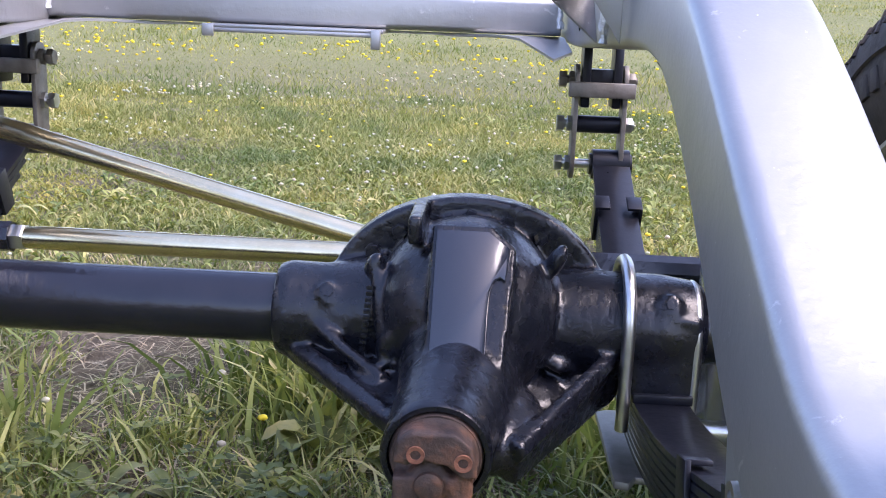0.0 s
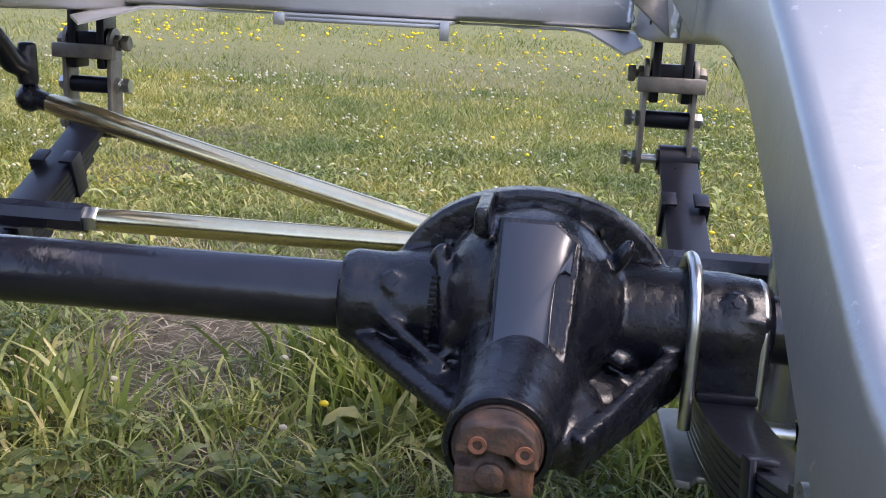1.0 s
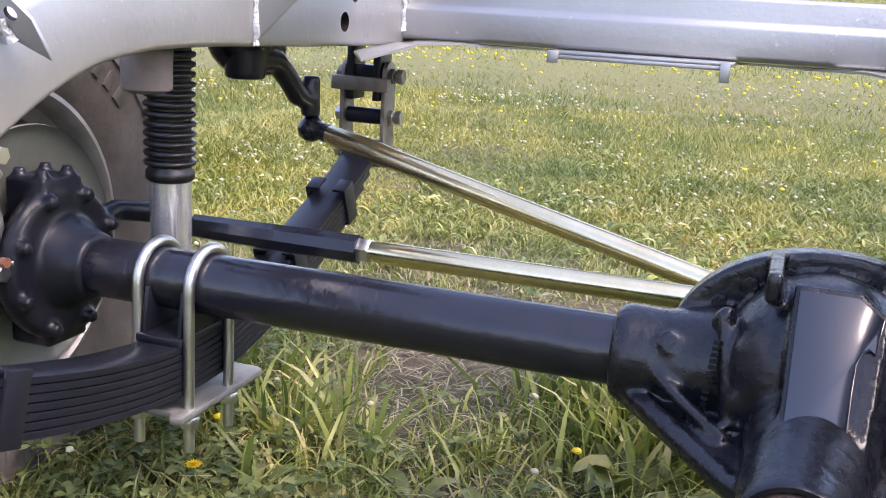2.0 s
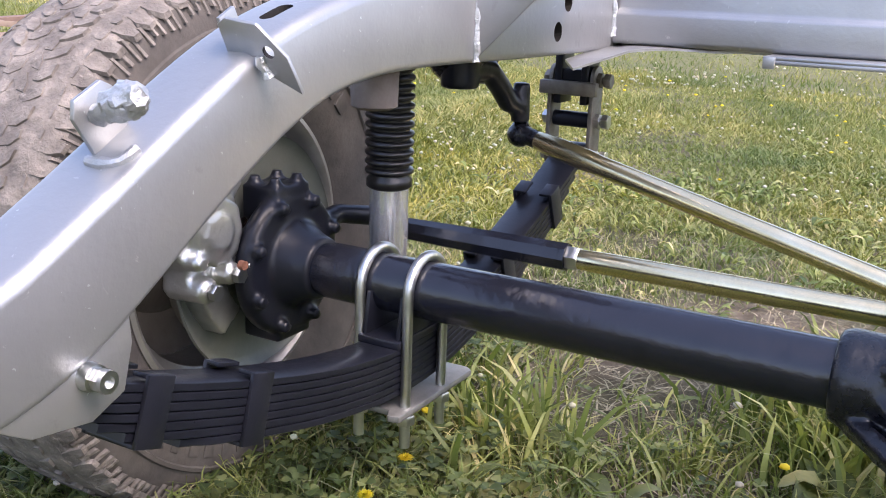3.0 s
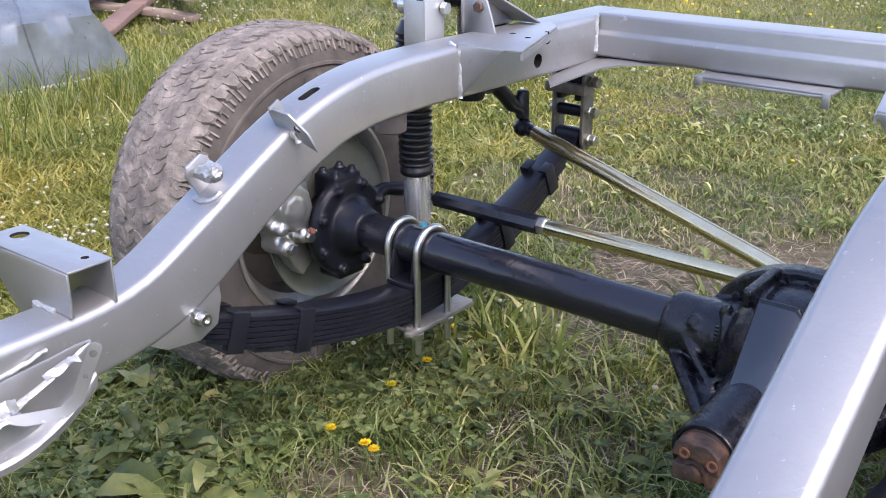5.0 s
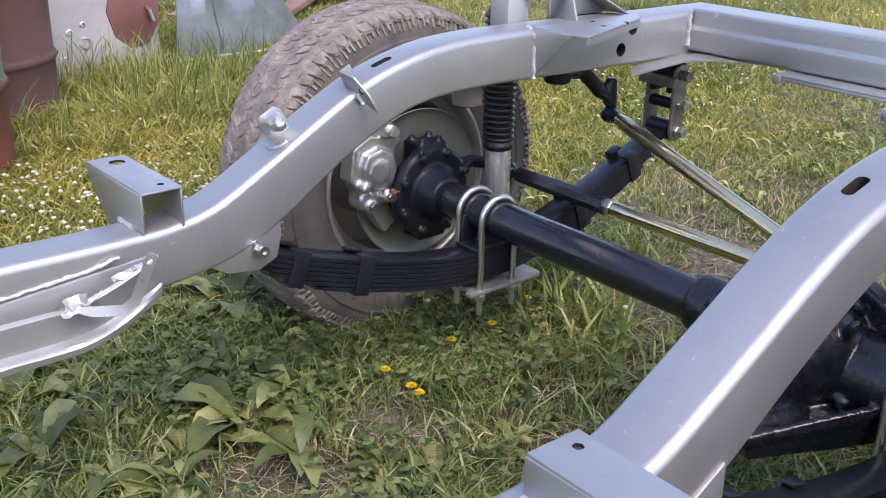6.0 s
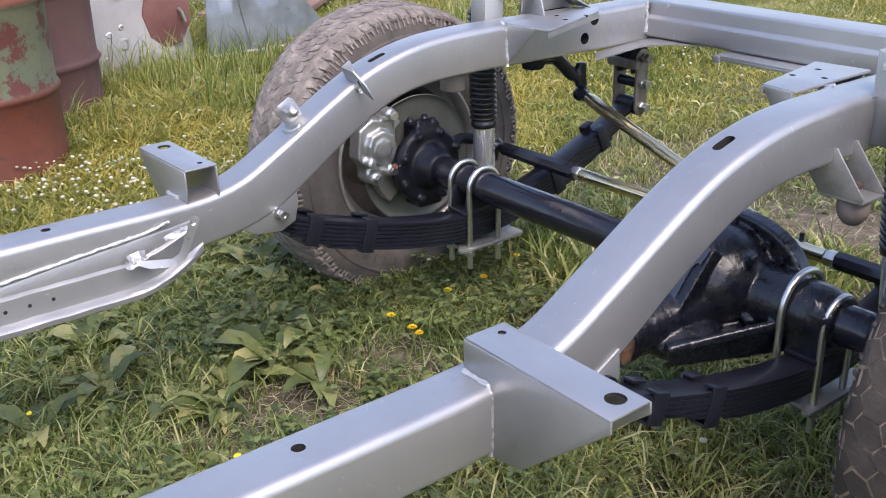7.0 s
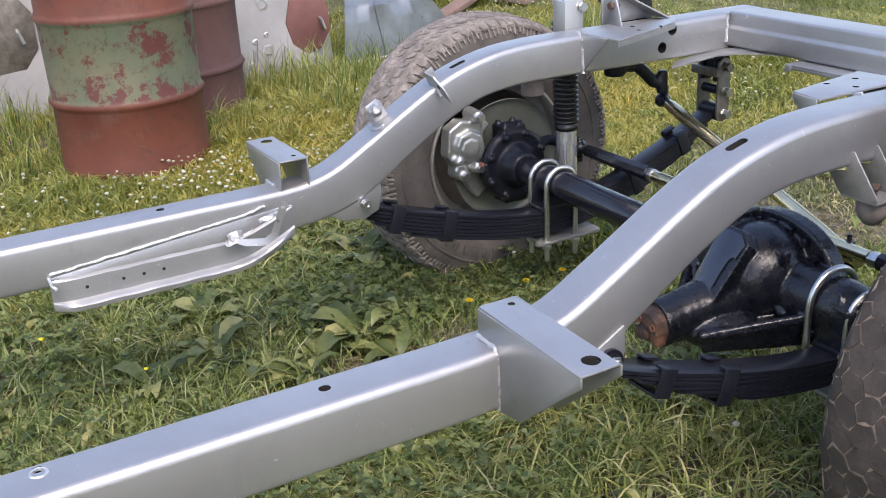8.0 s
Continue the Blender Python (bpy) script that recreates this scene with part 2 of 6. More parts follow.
def at(curve, y):
    return float(np.interp(y, [c[0] for c in curve], [c[1] for c in curve]))

# ------------------------------------------------------------------ chassis frame
RAIL_IN, RAIL_OUT = 0.379, 0.461
TOP = spline([(-2.6, 0.523), (-1.6, 0.523), (-0.9, 0.523), (-0.76, 0.523), (-0.69, 0.526), (-0.62, 0.541), (-0.54, 0.582), (-0.47, 0.622), (-0.40, 0.662), (-0.33, 0.697),
              (-0.25, 0.724), (-0.17, 0.740), (-0.09, 0.746), (0.0, 0.747), (0.2, 0.745), (0.4, 0.742), (0.62, 0.740)], 130)
BOTTOM = spline([(-2.6, 0.428), (-1.6, 0.428), (-0.9, 0.428), (-0.76, 0.429), (-0.69, 0.433), (-0.62, 0.443), (-0.55, 0.466), (-0.49, 0.500), (-0.43, 0.540), (-0.36, 0.583),
                 (-0.30, 0.615), (-0.24, 0.638), (-0.17, 0.650), (-0.07, 0.654), (0.05, 0.653), (0.2, 0.650), (0.4, 0.648), (0.62, 0.648)], 130)


def rail(flip):
    bm = bmesh.new()
    shift = 0.0 if flip else 0.008
    rings = []
    r = 0.013
    for y, z1 in TOP:
        z0 = at(BOTTOM, y)
        ring = []
        for cx, cz, a0 in ((RAIL_OUT - r, z1 - r, 0), (RAIL_IN + r, z1 - r, 90), (RAIL_IN + r * 0.7, z0 + r * 0.7, 180), (RAIL_OUT - r * 0.7, z0 + r * 0.7, 270)):
            rr = r if a0 < 180 else r * 0.7
            for k in range(5):
                a = radians(a0 + 22.5 * k)
                ring.append(bm.verts.new((shift + cx + rr * math.cos(a), y, cz + rr * math.sin(a))))
        rings.append(ring)
    for a, b in zip(rings, rings[1:]):
        for k in range(len(a)):
            j = (k + 1) % len(a)
            bm.faces.new((a[k], a[j], b[j], b[k]))
    bm.faces.new(rings[0][::-1])
    bm.faces.new(rings[-1])
    bmesh.ops.recalc_face_normals(bm, faces=bm.faces)
    return bm


def slot(bm, y, u, length, width, slope):
    """A stadium-shaped cutter standing through the top of a rail."""
    z = at(TOP, y)
    turn = Matrix.Translation((u, y, z)) @ Matrix.Rotation(math.atan(slope), 4, "X")
    pts = []
    for k in range(24):
        a = 2 * math.pi * k / 24
        shift = (length - width) / 2 * (1 if math.sin(a) >= 0 else -1)
        pts.append((width / 2 * math.cos(a), width / 2 * math.sin(a) + shift))
    solid(bm, pts, 0.09, turn)


def drill(ob, bm):
    """Cuts the solids in bm out of ob; the cut faces take a near-black colour for the shade inside."""
    bmesh.ops.scale(bm, vec=(S, S, S), verts=bm.verts)
    me = bpy.data.meshes.new("cutter")
    bm.to_mesh(me)
    bm.free()
    me.materials.append(HOLLOW)
    c = new("cutter", me)
    m = ob.modifiers.new("cut", "BOOLEAN")
    m.object, m.operation, m.solver, m.material_mode = c, "DIFFERENCE", "EXACT", "TRANSFER"
    dg = bpy.context.evaluated_depsgraph_get()
    dg.update()
    cut = bpy.data.meshes.new_from_object(ob.evaluated_get(dg))
    ob.modifiers.clear()
    ob.data = cut
    bpy.data.objects.remove(c)


def bead(points, radius=0.005, seed=1):
    """A lumpy weld run along the points."""
    rnd = random.Random(seed)
    bm = bmesh.new()
    pts = [Vector(p) for p in points]
    dense = []
    for a, b in zip(pts, pts[1:]):
        n = max(2, int((b - a).length / 0.006))
        dense += [a.lerp(b, k / n) for k in range(n)]
    dense.append(pts[-1])
    sweep(bm, [p + Vector((rnd.uniform(-1, 1), rnd.uniform(-1, 1), rnd.uniform(-1, 1))) * radius * 0.25 for p in dense],
          [radius * rnd.uniform(0.7, 1.25) for _ in dense], 8)
    return bm


frame_thing = thing("chassis_frame", (0, 0, G), "silver painted steel ladder chassis frame with welded brackets", "vehicle frame", kind="")
for side, flip in ((1, False), (-1, True)):
    ob = part("rail", rail(flip), SILVER, frame_thing, "silver box-section rail kicked up over the axle", flip)
    cut = bmesh.new()
    x = side
    slot(cut, -0.262 if x > 0 else -0.276, x * 0.420, 0.042, 0.016, 0.42)
    slot(cut, -0.977, x * 0.424, 0.017, 0.016, 0)
    slot(cut, -1.335, x * 0.408, 0.015, 0.014, 0)
    for y, z in ((0.315, 0.722), (0.284, 0.682)):
        lathe(cut, [(-0.05, 0.0135), (0.05, 0.0135)], (x * RAIL_IN, y, z), (1, 0, 0), 20)
    drill(ob, cut)
    bm = bmesh.new()
    lathe(bm, [(-0.002, 0.0078), (0.0010, 0.0080), (0.0018, 0.0105), (0.0002, 0.0118), (-0.002, 0.0118)], (0.408 if flip else 0.428 - 0.012, -1.335, 0.523), (0, 0, 1), 20, closed=True)
    part("bush", bm, WELD, frame_thing, "pale ring round a bolt hole", flip)
    # weld where the front section joins, in three runs
    part("weld_bead", bead([(RAIL_IN - 0.001, 0.042, 0.655), (RAIL_IN - 0.001, 0.042, 0.738), (0.40, 0.042, 0.748)], 0.0045, 3), WELD, frame_thing, "", flip)

# front crossmember: an open-backed pressing with a ridge along its rear face
bm = bmesh.new()
section = [(0.50, 0.742), (0.50, 0.712), (0.494, 0.704), (0.494, 0.664), (0.500, 0.658), (0.60, 0.658), (0.60, 0.664), (0.506, 0.666), (0.506, 0.736), (0.60, 0.738), (0.60, 0.744), (0.505, 0.746)]
solid(bm, section, 2 * RAIL_IN + 0.002, along(0))
part("crossmember", bm, SILVER, frame_thing, "ridged silver front crossmember", bevel=0.0025)
bm = bmesh.new()
box(bm, -0.135, 0.125, 0.450, 0.56, 0.652, 0.6575)
box(bm, -0.135, -0.118, 0.446, 0.451, 0.640, 0.6575)
box(bm, -0.120, 0.110, 0.450, 0.455, 0.646, 0.6525)
box(bm, 0.108, 0.122, 0.444, 0.452, 0.630, 0.6575)
part("under_plate", bm, SILVER, frame_thing, "bent plate under the crossmember", bevel=0.0015)
for flip in (False, True):
    # corner gusset sheet with a concave free edge
    pts = [(0.360, 0.300), (0.385, 0.33), (0.385, 0.50), (0.375, 0.545), (0.12, 0.545)]
    for k in range(9):
        a = k / 8
        pts.append((0.12 + 0.235 * a**0.6, 0.535 - 0.22 * a**1.9))
    bm = bmesh.new()
    solid(bm, pts, 0.0035, flat(0.6545))
    for v in bm.verts:
        d = math.hypot(v.co.x - 0.360, v.co.y - 0.300)
        v.co.z += -0.022 * max(0, 1 - d / 0.12) + 0.0015 * math.sin(v.co.x * 50)
    part("corner_gusset", bm, SILVER, frame_thing, "", flip)
    part("weld_bead", bead([(RAIL_IN - 0.002, 0.494, 0.668), (RAIL_IN - 0.002, 0.494, 0.742)], 0.005, 5), WELD, frame_thing, "", flip)
    # body mount: an outrigger channel, open at its inner end
    bm = bmesh.new()
    in_, out_, top_ = (0.378, 0.580, 0.584) if flip else (0.412, 0.655, 0.568)
    solid(bm, [(in_, -0.732), (out_, -0.735), (out_, -0.672), (in_, -0.668)], 0.004, flat(top_))
    web = [(in_, top_ - 0.001), (out_, top_ - 0.001), (out_, top_ - 0.016), (out_ - 0.137 + 0.03 * flip, 0.434 + 0.03 * flip), (0.463, 0.424), (0.463, 0.524), (in_, 0.524)]
    solid(bm, web, 0.004, across(-0.7325))
    solid(bm, web, 0.004, across(-0.6705))
    ob = part("body_mount", bm, SILVER, frame_thing, "welded silver body mount outrigger", flip, bevel=0.0015)
    cut = bmesh.new()
    x = -1 if flip else 1
    lathe(cut, [(-0.02, 0.0055), (0.02, 0.0055)], (x * (0.405 if flip else 0.433), -0.69, top_), (0, 0, 1), 16)
    lathe(cut, [(-0.02, 0.0128), (0.02, 0.0128)], (x * (0.545 if flip else 0.628), -0.698, top_), (0, 0, 1), 24)
    drill(ob, cut)
    part("weld_bead", bead([(0.415, -0.736, 0.526), (0.461, -0.736, 0.525), (0.466, -0.736, 0.51), (0.466, -0.736, 0.428)], 0.0038, 8), WELD, frame_thing, "", flip)
    # rear spring hanger: two cheeks under the rail and a through bolt
    cheek = [(-0.645, 0.452), (-0.60, 0.425), (-0.545, 0.418), (-0.512, 0.432), (-0.502, 0.470), (-0.505, 0.510), (-0.56, 0.480), (-0.62, 0.462)]
    inner = 0.386 if flip else 0.418
    for u, back in ((inner, 0.0), (0.487, 0.022)):
        bm = bmesh.new()
        solid(bm, [(y - back, z) for y, z in cheek], 0.005, along(u))
        part("spring_hanger_cheek", bm, SILVER, frame_thing, "", flip, bevel=0.0015)
    bm = bmesh.new()
    end_ = inner - (0.022 if flip else 0.006)
    bolt(bm, (end_, -0.548, 0.457), (1, 0, 0), 0.0092, 0.0065, 0.496 - end_, 0.010)
    lathe(bm, [(0, 0.0110), (0.010, 0.0115)], (end_ + 0.010, -0.548, 0.457), (1, 0, 0), 20)
    hexagon(bm, (0.491, -0.552, 0.457), (1, 0, 0), 0.0135, 0.012)
    lathe(bm, [(0.0, 0.0048), (-0.004, 0.0048), (-0.004, 0.0092), (0.0, 0.0095)], (end_, -0.548, 0.457), (1, 0, 0), 20, closed=True)
    part("hanger_bolt", bm, ZINC, frame_thing, "zinc bolt", flip)
    # shock tower: a U channel standing on the rail's outer face
    bm = bmesh.new()
    box(bm, 0.466, 0.512, 0.050, 0.055, 0.665, 0.812)
    box(bm, 0.466, 0.512, 0.100, 0.105, 0.665, 0.812)
    box(bm, 0.462, 0.467, 0.0505, 0.1045, 0.665, 0.815)
    part("shock_tower", bm, SILVER, frame_thing, "silver channel carrying the shock absorber", flip, bevel=0.002)
    part("weld_bead", bead([(0.463, 0.048, 0.67), (0.463, 0.048, 0.742)], 0.005, 9), WELD, frame_thing, "", flip)
    # bump stop: three-cornered webs with a rubber cone below
    dy = 0.008
    bm = bmesh.new()
    if flip:
        lathe(bm, [(0.0, 0.020), (0.004, 0.0275), (0.050, 0.0285), (0.054, 0.0255)], (0.462, -0.046, 0.600), (0, 0, 1), 28)
        part("bump_stop_cup", bm, MUDDY, frame_thing, "brown bump stop cup under the rail", flip)
        continue
    for y in (-0.062 + dy, -0.004 + dy):
        solid(bm, [(0.463, 0.680), (0.474, 0.682), (0.528, 0.612), (0.525, 0.606), (0.455, 0.606), (0.425, 0.640), (0.463, 0.648)], 0.004, across(y))
    box(bm, 0.455, 0.528, -0.064 + dy, -0.002 + dy, 0.603, 0.608)
    part("bump_stop_bracket", bm, DULL_ZINC, frame_thing, "dull grey bump stop bracket", flip, bevel=0.0012)
    bm = bmesh.new()
    lathe(bm, [(0.0, 0.024), (-0.008, 0.026), (-0.022, 0.0255), (-0.034, 0.021), (-0.043, 0.013), (-0.047, 0.004)], (0.497, -0.033 + dy, 0.603), (0, 0, 1), 24)
    part("bump_stop", bm, BUMP_RUBBER, frame_thing, "brown rubber bump stop cone", flip)
    bm = bmesh.new()
    bolt(bm, (0.497, -0.033 + dy, 0.626), (0, 0, -1), 0.009, 0.005, 0.015, 0.008)
    part("bump_stop_bolt", bm, RUST, frame_thing, "", flip)

# engine mounts: a shelf inboard of each rail with two webs; they do not sit alike
for name, plate, lip, z in (("left", [(-0.385, 0.040), (-0.256, 0.050), (-0.343, 0.290), (-0.385, 0.330)], ((-0.256, 0.050), (-0.343, 0.290)), 0.7475),
                            ("right", [(0.385, -0.045), (0.320, -0.035), (0.285, 0.175), (0.385, 0.185)], ((0.320, -0.035), (0.285, 0.175)), 0.748)):
    bm = bmesh.new()
    solid(bm, plate, 0.005, flat(z))
    (x0, y0), (x1, y1) = lip
    s = -1 if x0 < 0 else 1
    edge = Vector((x1 - x0, y1 - y0, 0))
    m = Matrix.Translation((x0, y0, z)) @ Matrix((( edge.normalized().x, 0, -edge.normalized().y, 0), (edge.normalized().y, 0, edge.normalized().x, 0), (0, 1, 0, 0), (0, 0, 0, 1)))
    lip_mesh = bmesh.new()
    solid(lip_mesh, [(0, -0.003), (edge.length, -0.003), (edge.length, -0.014), (0, -0.014)], 0.004, m)
    webs = [(plate[1], plate[0][1], plate[0][1] + 0.004)]
    if s > 0:
        webs.append((plate[2], plate[2][1], plate[2][1] - 0.075))
    shelf, pieces = bm, []
    for (xa, ya), yb, yc in webs:
        bm = bmesh.new()
        pieces.append(bm)
        a, b, c = Vector((s * 0.381, yb, z)), Vector((xa, ya, z)), Vector((s * 0.381, yc, 0.655))
        b = a.lerp(b, 0.74 if s < 0 else 1.0)
        n = (b - a).cross(c - a).normalized() * 0.002
        v = [bm.verts.new(p + k * n) for k in (-1, 1) for p in (a, b, b.lerp(c, 0.12), c)]
        fs = [bm.faces.new((v[0], v[1], v[2], v[3])), bm.faces.new((v[7], v[6], v[5], v[4]))]
        fs += [bm.faces.new((v[i], v[(i + 1) % 4], v[4 + (i + 1) % 4], v[4 + i])) for i in range(4)]
        bmesh.ops.recalc_face_normals(bm, faces=fs)
    ob = part("engine_mount", shelf, SILVER, frame_thing, "silver engine mount shelf", bevel=0.001)
    part("shelf_lip", lip_mesh, SILVER, ob, "")
    for web_mesh in pieces:
        part("mount_web", web_mesh, SILVER, ob, "", bevel=0.001)
    cut = bmesh.new()
    cx, cy = sum(p[0] for p in plate) / 4, sum(p[1] for p in plate) / 4
    for dx, dy in ((s * -0.02, 0.05), (s * -0.025, -0.02), (s * 0.022, 0.0)):
        lathe(cut, [(-0.02, 0.006), (0.02, 0.006)], (cx + dx, cy + dy, z), (0, 0, 1), 16)
    drill(ob, cut)

# left rail only: fin with a hole, stud on a standing plate, steering bracket, torn tray
slope = 0.52
nrm, tan = Vector((0, -slope, 1)).normalized(), Vector((0, 1, slope)).normalized()


def rail_plane(y, u=0.43):
    """Axes: inwards from u, off the rail's top, along the rail."""
    o = Vector((-u, y, at(TOP, y)))
    return Matrix(((1, 0, 0, o.x), (0, nrm.y, tan.y, o.y), (0, nrm.z, tan.z, o.z), (0, 0, 0, 1)))


bm = bmesh.new()
m = rail_plane(-0.354, 0.410)
solid(bm, [(0.0, -0.002), (0.0, 0.026), (0.010, 0.032), (0.042, 0.028), (0.064, -0.002), (0.068, -0.038), (0.040, -0.022), (0.038, -0.004)], 0.004, m)
solid(bm, [(-0.002, 0.0), (-0.002, 0.030), (0.002, 0.030), (0.002, 0.0)], 0.022, m @ Matrix.Translation((0, 0, 0.012)))
ob = part("brake_line_fin", bm, SILVER, frame_thing, "bent silver fin with a bolt hole", bevel=0.001)
cut = bmesh.new()
o = m @ Vector((0.046, 0.002, 0))
lathe(cut, [(-0.02, 0.006), (0.02, 0.006)], o, tan, 16)
drill(ob, cut)
part("weld_bead", bead([m @ Vector((0.036, -0.002, -0.004)), m @ Vector((0.039, -0.022, -0.004))], 0.005, 12), WELD, frame_thing)
bm = bmesh.new()
m = rail_plane(-0.482, 0.430)
solid(bm, [(-0.008, -0.004), (0.032, -0.004), (0.034, 0.036), (0.026, 0.046), (-0.004, 0.046), (-0.012, 0.034)], 0.005,
      m @ Matrix(((0, 0, 1, 0), (0, 1, 0, 0), (1, 0, 0, 0), (0, 0, 0, 1))))
part("stud_plate", bm, SILVER, frame_thing, "small plate standing on the rail", bevel=0.001)
bm = bmesh.new()
a, b = Vector((-0.428, -0.487, 0.640)), Vector((-0.350, -0.517, 0.666))
sweep(bm, [a.lerp(b, k) for k in (0.0, 0.35, 0.5, 0.7, 0.86, 1.0)], [0.008, 0.009, 0.012, 0.0145, 0.0125, 0.007], 20)
bmesh.ops.subdivide_edges(bm, edges=bm.edges[:], cuts=2, use_grid_fill=True)
for v in bm.verts:
    v.co += 0.0035 * noise.noise_vector(v.co * 75) + 0.0024 * noise.noise_vector(v.co * 190)
part("paint_caked_stud", bm, FOIL, frame_thing, "stud and nut caked in silver paint", smooth=25)
part("weld_bead", bead([m @ Vector((0.004, 0.0, -0.016)), m @ Vector((0.020, 0.001, -0.018)), m @ Vector((0.034, 0.001, -0.012)), m @ Vector((0.036, 0.002, 0.004))], 0.0052, 31), FOIL, frame_thing)

# steering bracket on the left rail
bm = bmesh.new()
tri_plate = [(0.165, 0.742), (0.165, 0.800), (0.176, 0.823), (0.196, 0.826), (0.215, 0.812), (0.335, 0.742)]
solid(bm, [(p[0], p[1]) for p in tri_plate], 0.005, along(-0.470))
solid(bm, [(-0.472, 0.742), (-0.395, 0.742), (-0.415, 0.80), (-0.428, 0.824), (-0.446, 0.826), (-0.472, 0.80)], 0.005, across(0.172))
solid(bm, [(-0.472, 0.0), (-0.405, 0.0), (-0.440, 0.150), (-0.472, 0.150)], 0.004, Matrix.Translation((0, 0.330, 0.745)) @ Matrix.Rotation(radians(150), 4, "X"))
ob = part("steering_bracket", bm, SILVER, frame_thing, "three-cornered silver bracket with a bolt hole", bevel=0.0015)
bm = bmesh.new()
bolt(bm, (-0.432, 0.160, 0.792), (0, 1, 0), 0.010, 0.006, 0.02)
part("bracket_bolt", bm, RUST, frame_thing)

# torn gearbox tray on the left rail's inner face
bm = bmesh.new()
rows = []
N = 46
for i in range(N + 1):
    y = -1.215 + 0.50 * i / N
    u = max(0.0, (y + 0.86) / 0.145)
    e = math.sin(min(1.0, (i + 0.25) / 4.5) * math.pi / 2)
    z0 = min(0.490, 0.448 + 0.035 * (y + 1.212) / 0.40)
    lift = 0.046 * u**1.4 - 0.003
    e *= 1 - 0.86 * u**3
    drop = 0.006
    prof = [(0.000, z0), (0.0012, z0 - 0.003), (0.0024 * e, 0.4455 + lift), (0.0075 * e, 0.4435 + lift), (0.0100 * e, 0.4415 + lift), (0.0105 * e, 0.437 + lift), (0.0110 * e, 0.422 + lift), (0.0130 * e, 0.407 + lift - drop),
            (0.0280 * e, 0.4035 + lift - drop), (0.033 * e, 0.399 + lift - drop), (0.0325 * e, 0.390 + lift - drop), (0.020 * e, 0.387 + lift - drop), (0.0, 0.404 + lift - drop)]
    rows.append([bm.verts.new((-RAIL_IN + d, y, z + 0.0015 * noise.noise(Vector((d * 30, y * 25, 0))))) for d, z in prof])
for a, b in zip(rows, rows[1:]):
    for k in range(len(a) - 1):
        bm.faces.new((a[k], b[k], b[k + 1], a[k + 1]))
bm.faces.new(rows[0])
bmesh.ops.recalc_face_normals(bm, faces=bm.faces)
part("gearbox_tray", bm, SILVER, frame_thing, "rounded silver shelf with a torn front end", smooth=30)
line = [(-RAIL_IN + 0.002, -1.212 + 0.40 * k / 30, 0.455 + 0.035 * k / 30 + 0.0007 * math.sin(k * 1.7)) for k in range(31)]
line += [(-RAIL_IN + 0.006, -0.795, 0.497), (-RAIL_IN + 0.004, -0.775, 0.500)]
part("weld_bead", bead(line, 0.0030, 21), WELD, frame_thing, "heavy white weld run")
part("weld_bead", bead([(-RAIL_IN + 0.003, -1.214, 0.452), (-RAIL_IN + 0.012, -1.214, 0.436), (-RAIL_IN + 0.025, -1.206, 0.431)], 0.0035, 22), WELD, frame_thing)


def ribbon(points, width, thick, facing):
    """A bent flat bar along the points; its broad side looks towards facing."""
    bm = bmesh.new()
    pts, rows = [Vector(p) for p in points], []
    for i, p in enumerate(pts):
        d = (pts[min(i + 1, len(pts) - 1)] - pts[max(i - 1, 0)]).normalized()
        side = d.cross(Vector(facing)).normalized()
        up = side.cross(d)
        w = width / 2 * (0.55 if i in (0, len(pts) - 1) else 1.0)
        rows.append([bm.verts.new(p + side * a * w + up * b * thick / 2) for a, b in ((-1, -1), (1, -1), (1, 1), (-1, 1))])
    for a, b in zip(rows, rows[1:]):
        for k in range(4):
            bm.faces.new((a[k], a[(k + 1) % 4], b[(k + 1) % 4], b[k]))
    bm.faces.new(rows[0][::-1])
    bm.faces.new(rows[-1])
    bmesh.ops.recalc_face_normals(bm, faces=bm.faces)
    return bm


facing = Vector((0.75, -0.45, 0.30))
ear, foot = Vector((-0.283, -0.766, 0.526)), Vector((-0.306, -0.788, 0.452))
strap = [ear + Vector((0.002, 0.004, 0.008)), ear + Vector((0.001, 0.002, 0.004)), ear.lerp(foot, 0.3), ear.lerp(foot, 0.6), ear.lerp(foot, 0.88), foot + Vector((-0.006, -0.012, -0.004)),
         (-0.322, -0.812, 0.446), (-0.336, -0.836, 0.446), (-0.346, -0.852, 0.449)]
ob = part("strap", ribbon(strap, 0.0150, 0.002, facing), SILVER, frame_thing, "upturned strap with holes", smooth=15)
cut = bmesh.new()
for f, r in ((0.06, 0.0045), (0.45, 0.0028)):
    lathe(cut, [(-0.02, r), (0.02, r)], ear.lerp(foot, f), facing, 14)
drill(ob, cut)
rnd = random.Random(5)
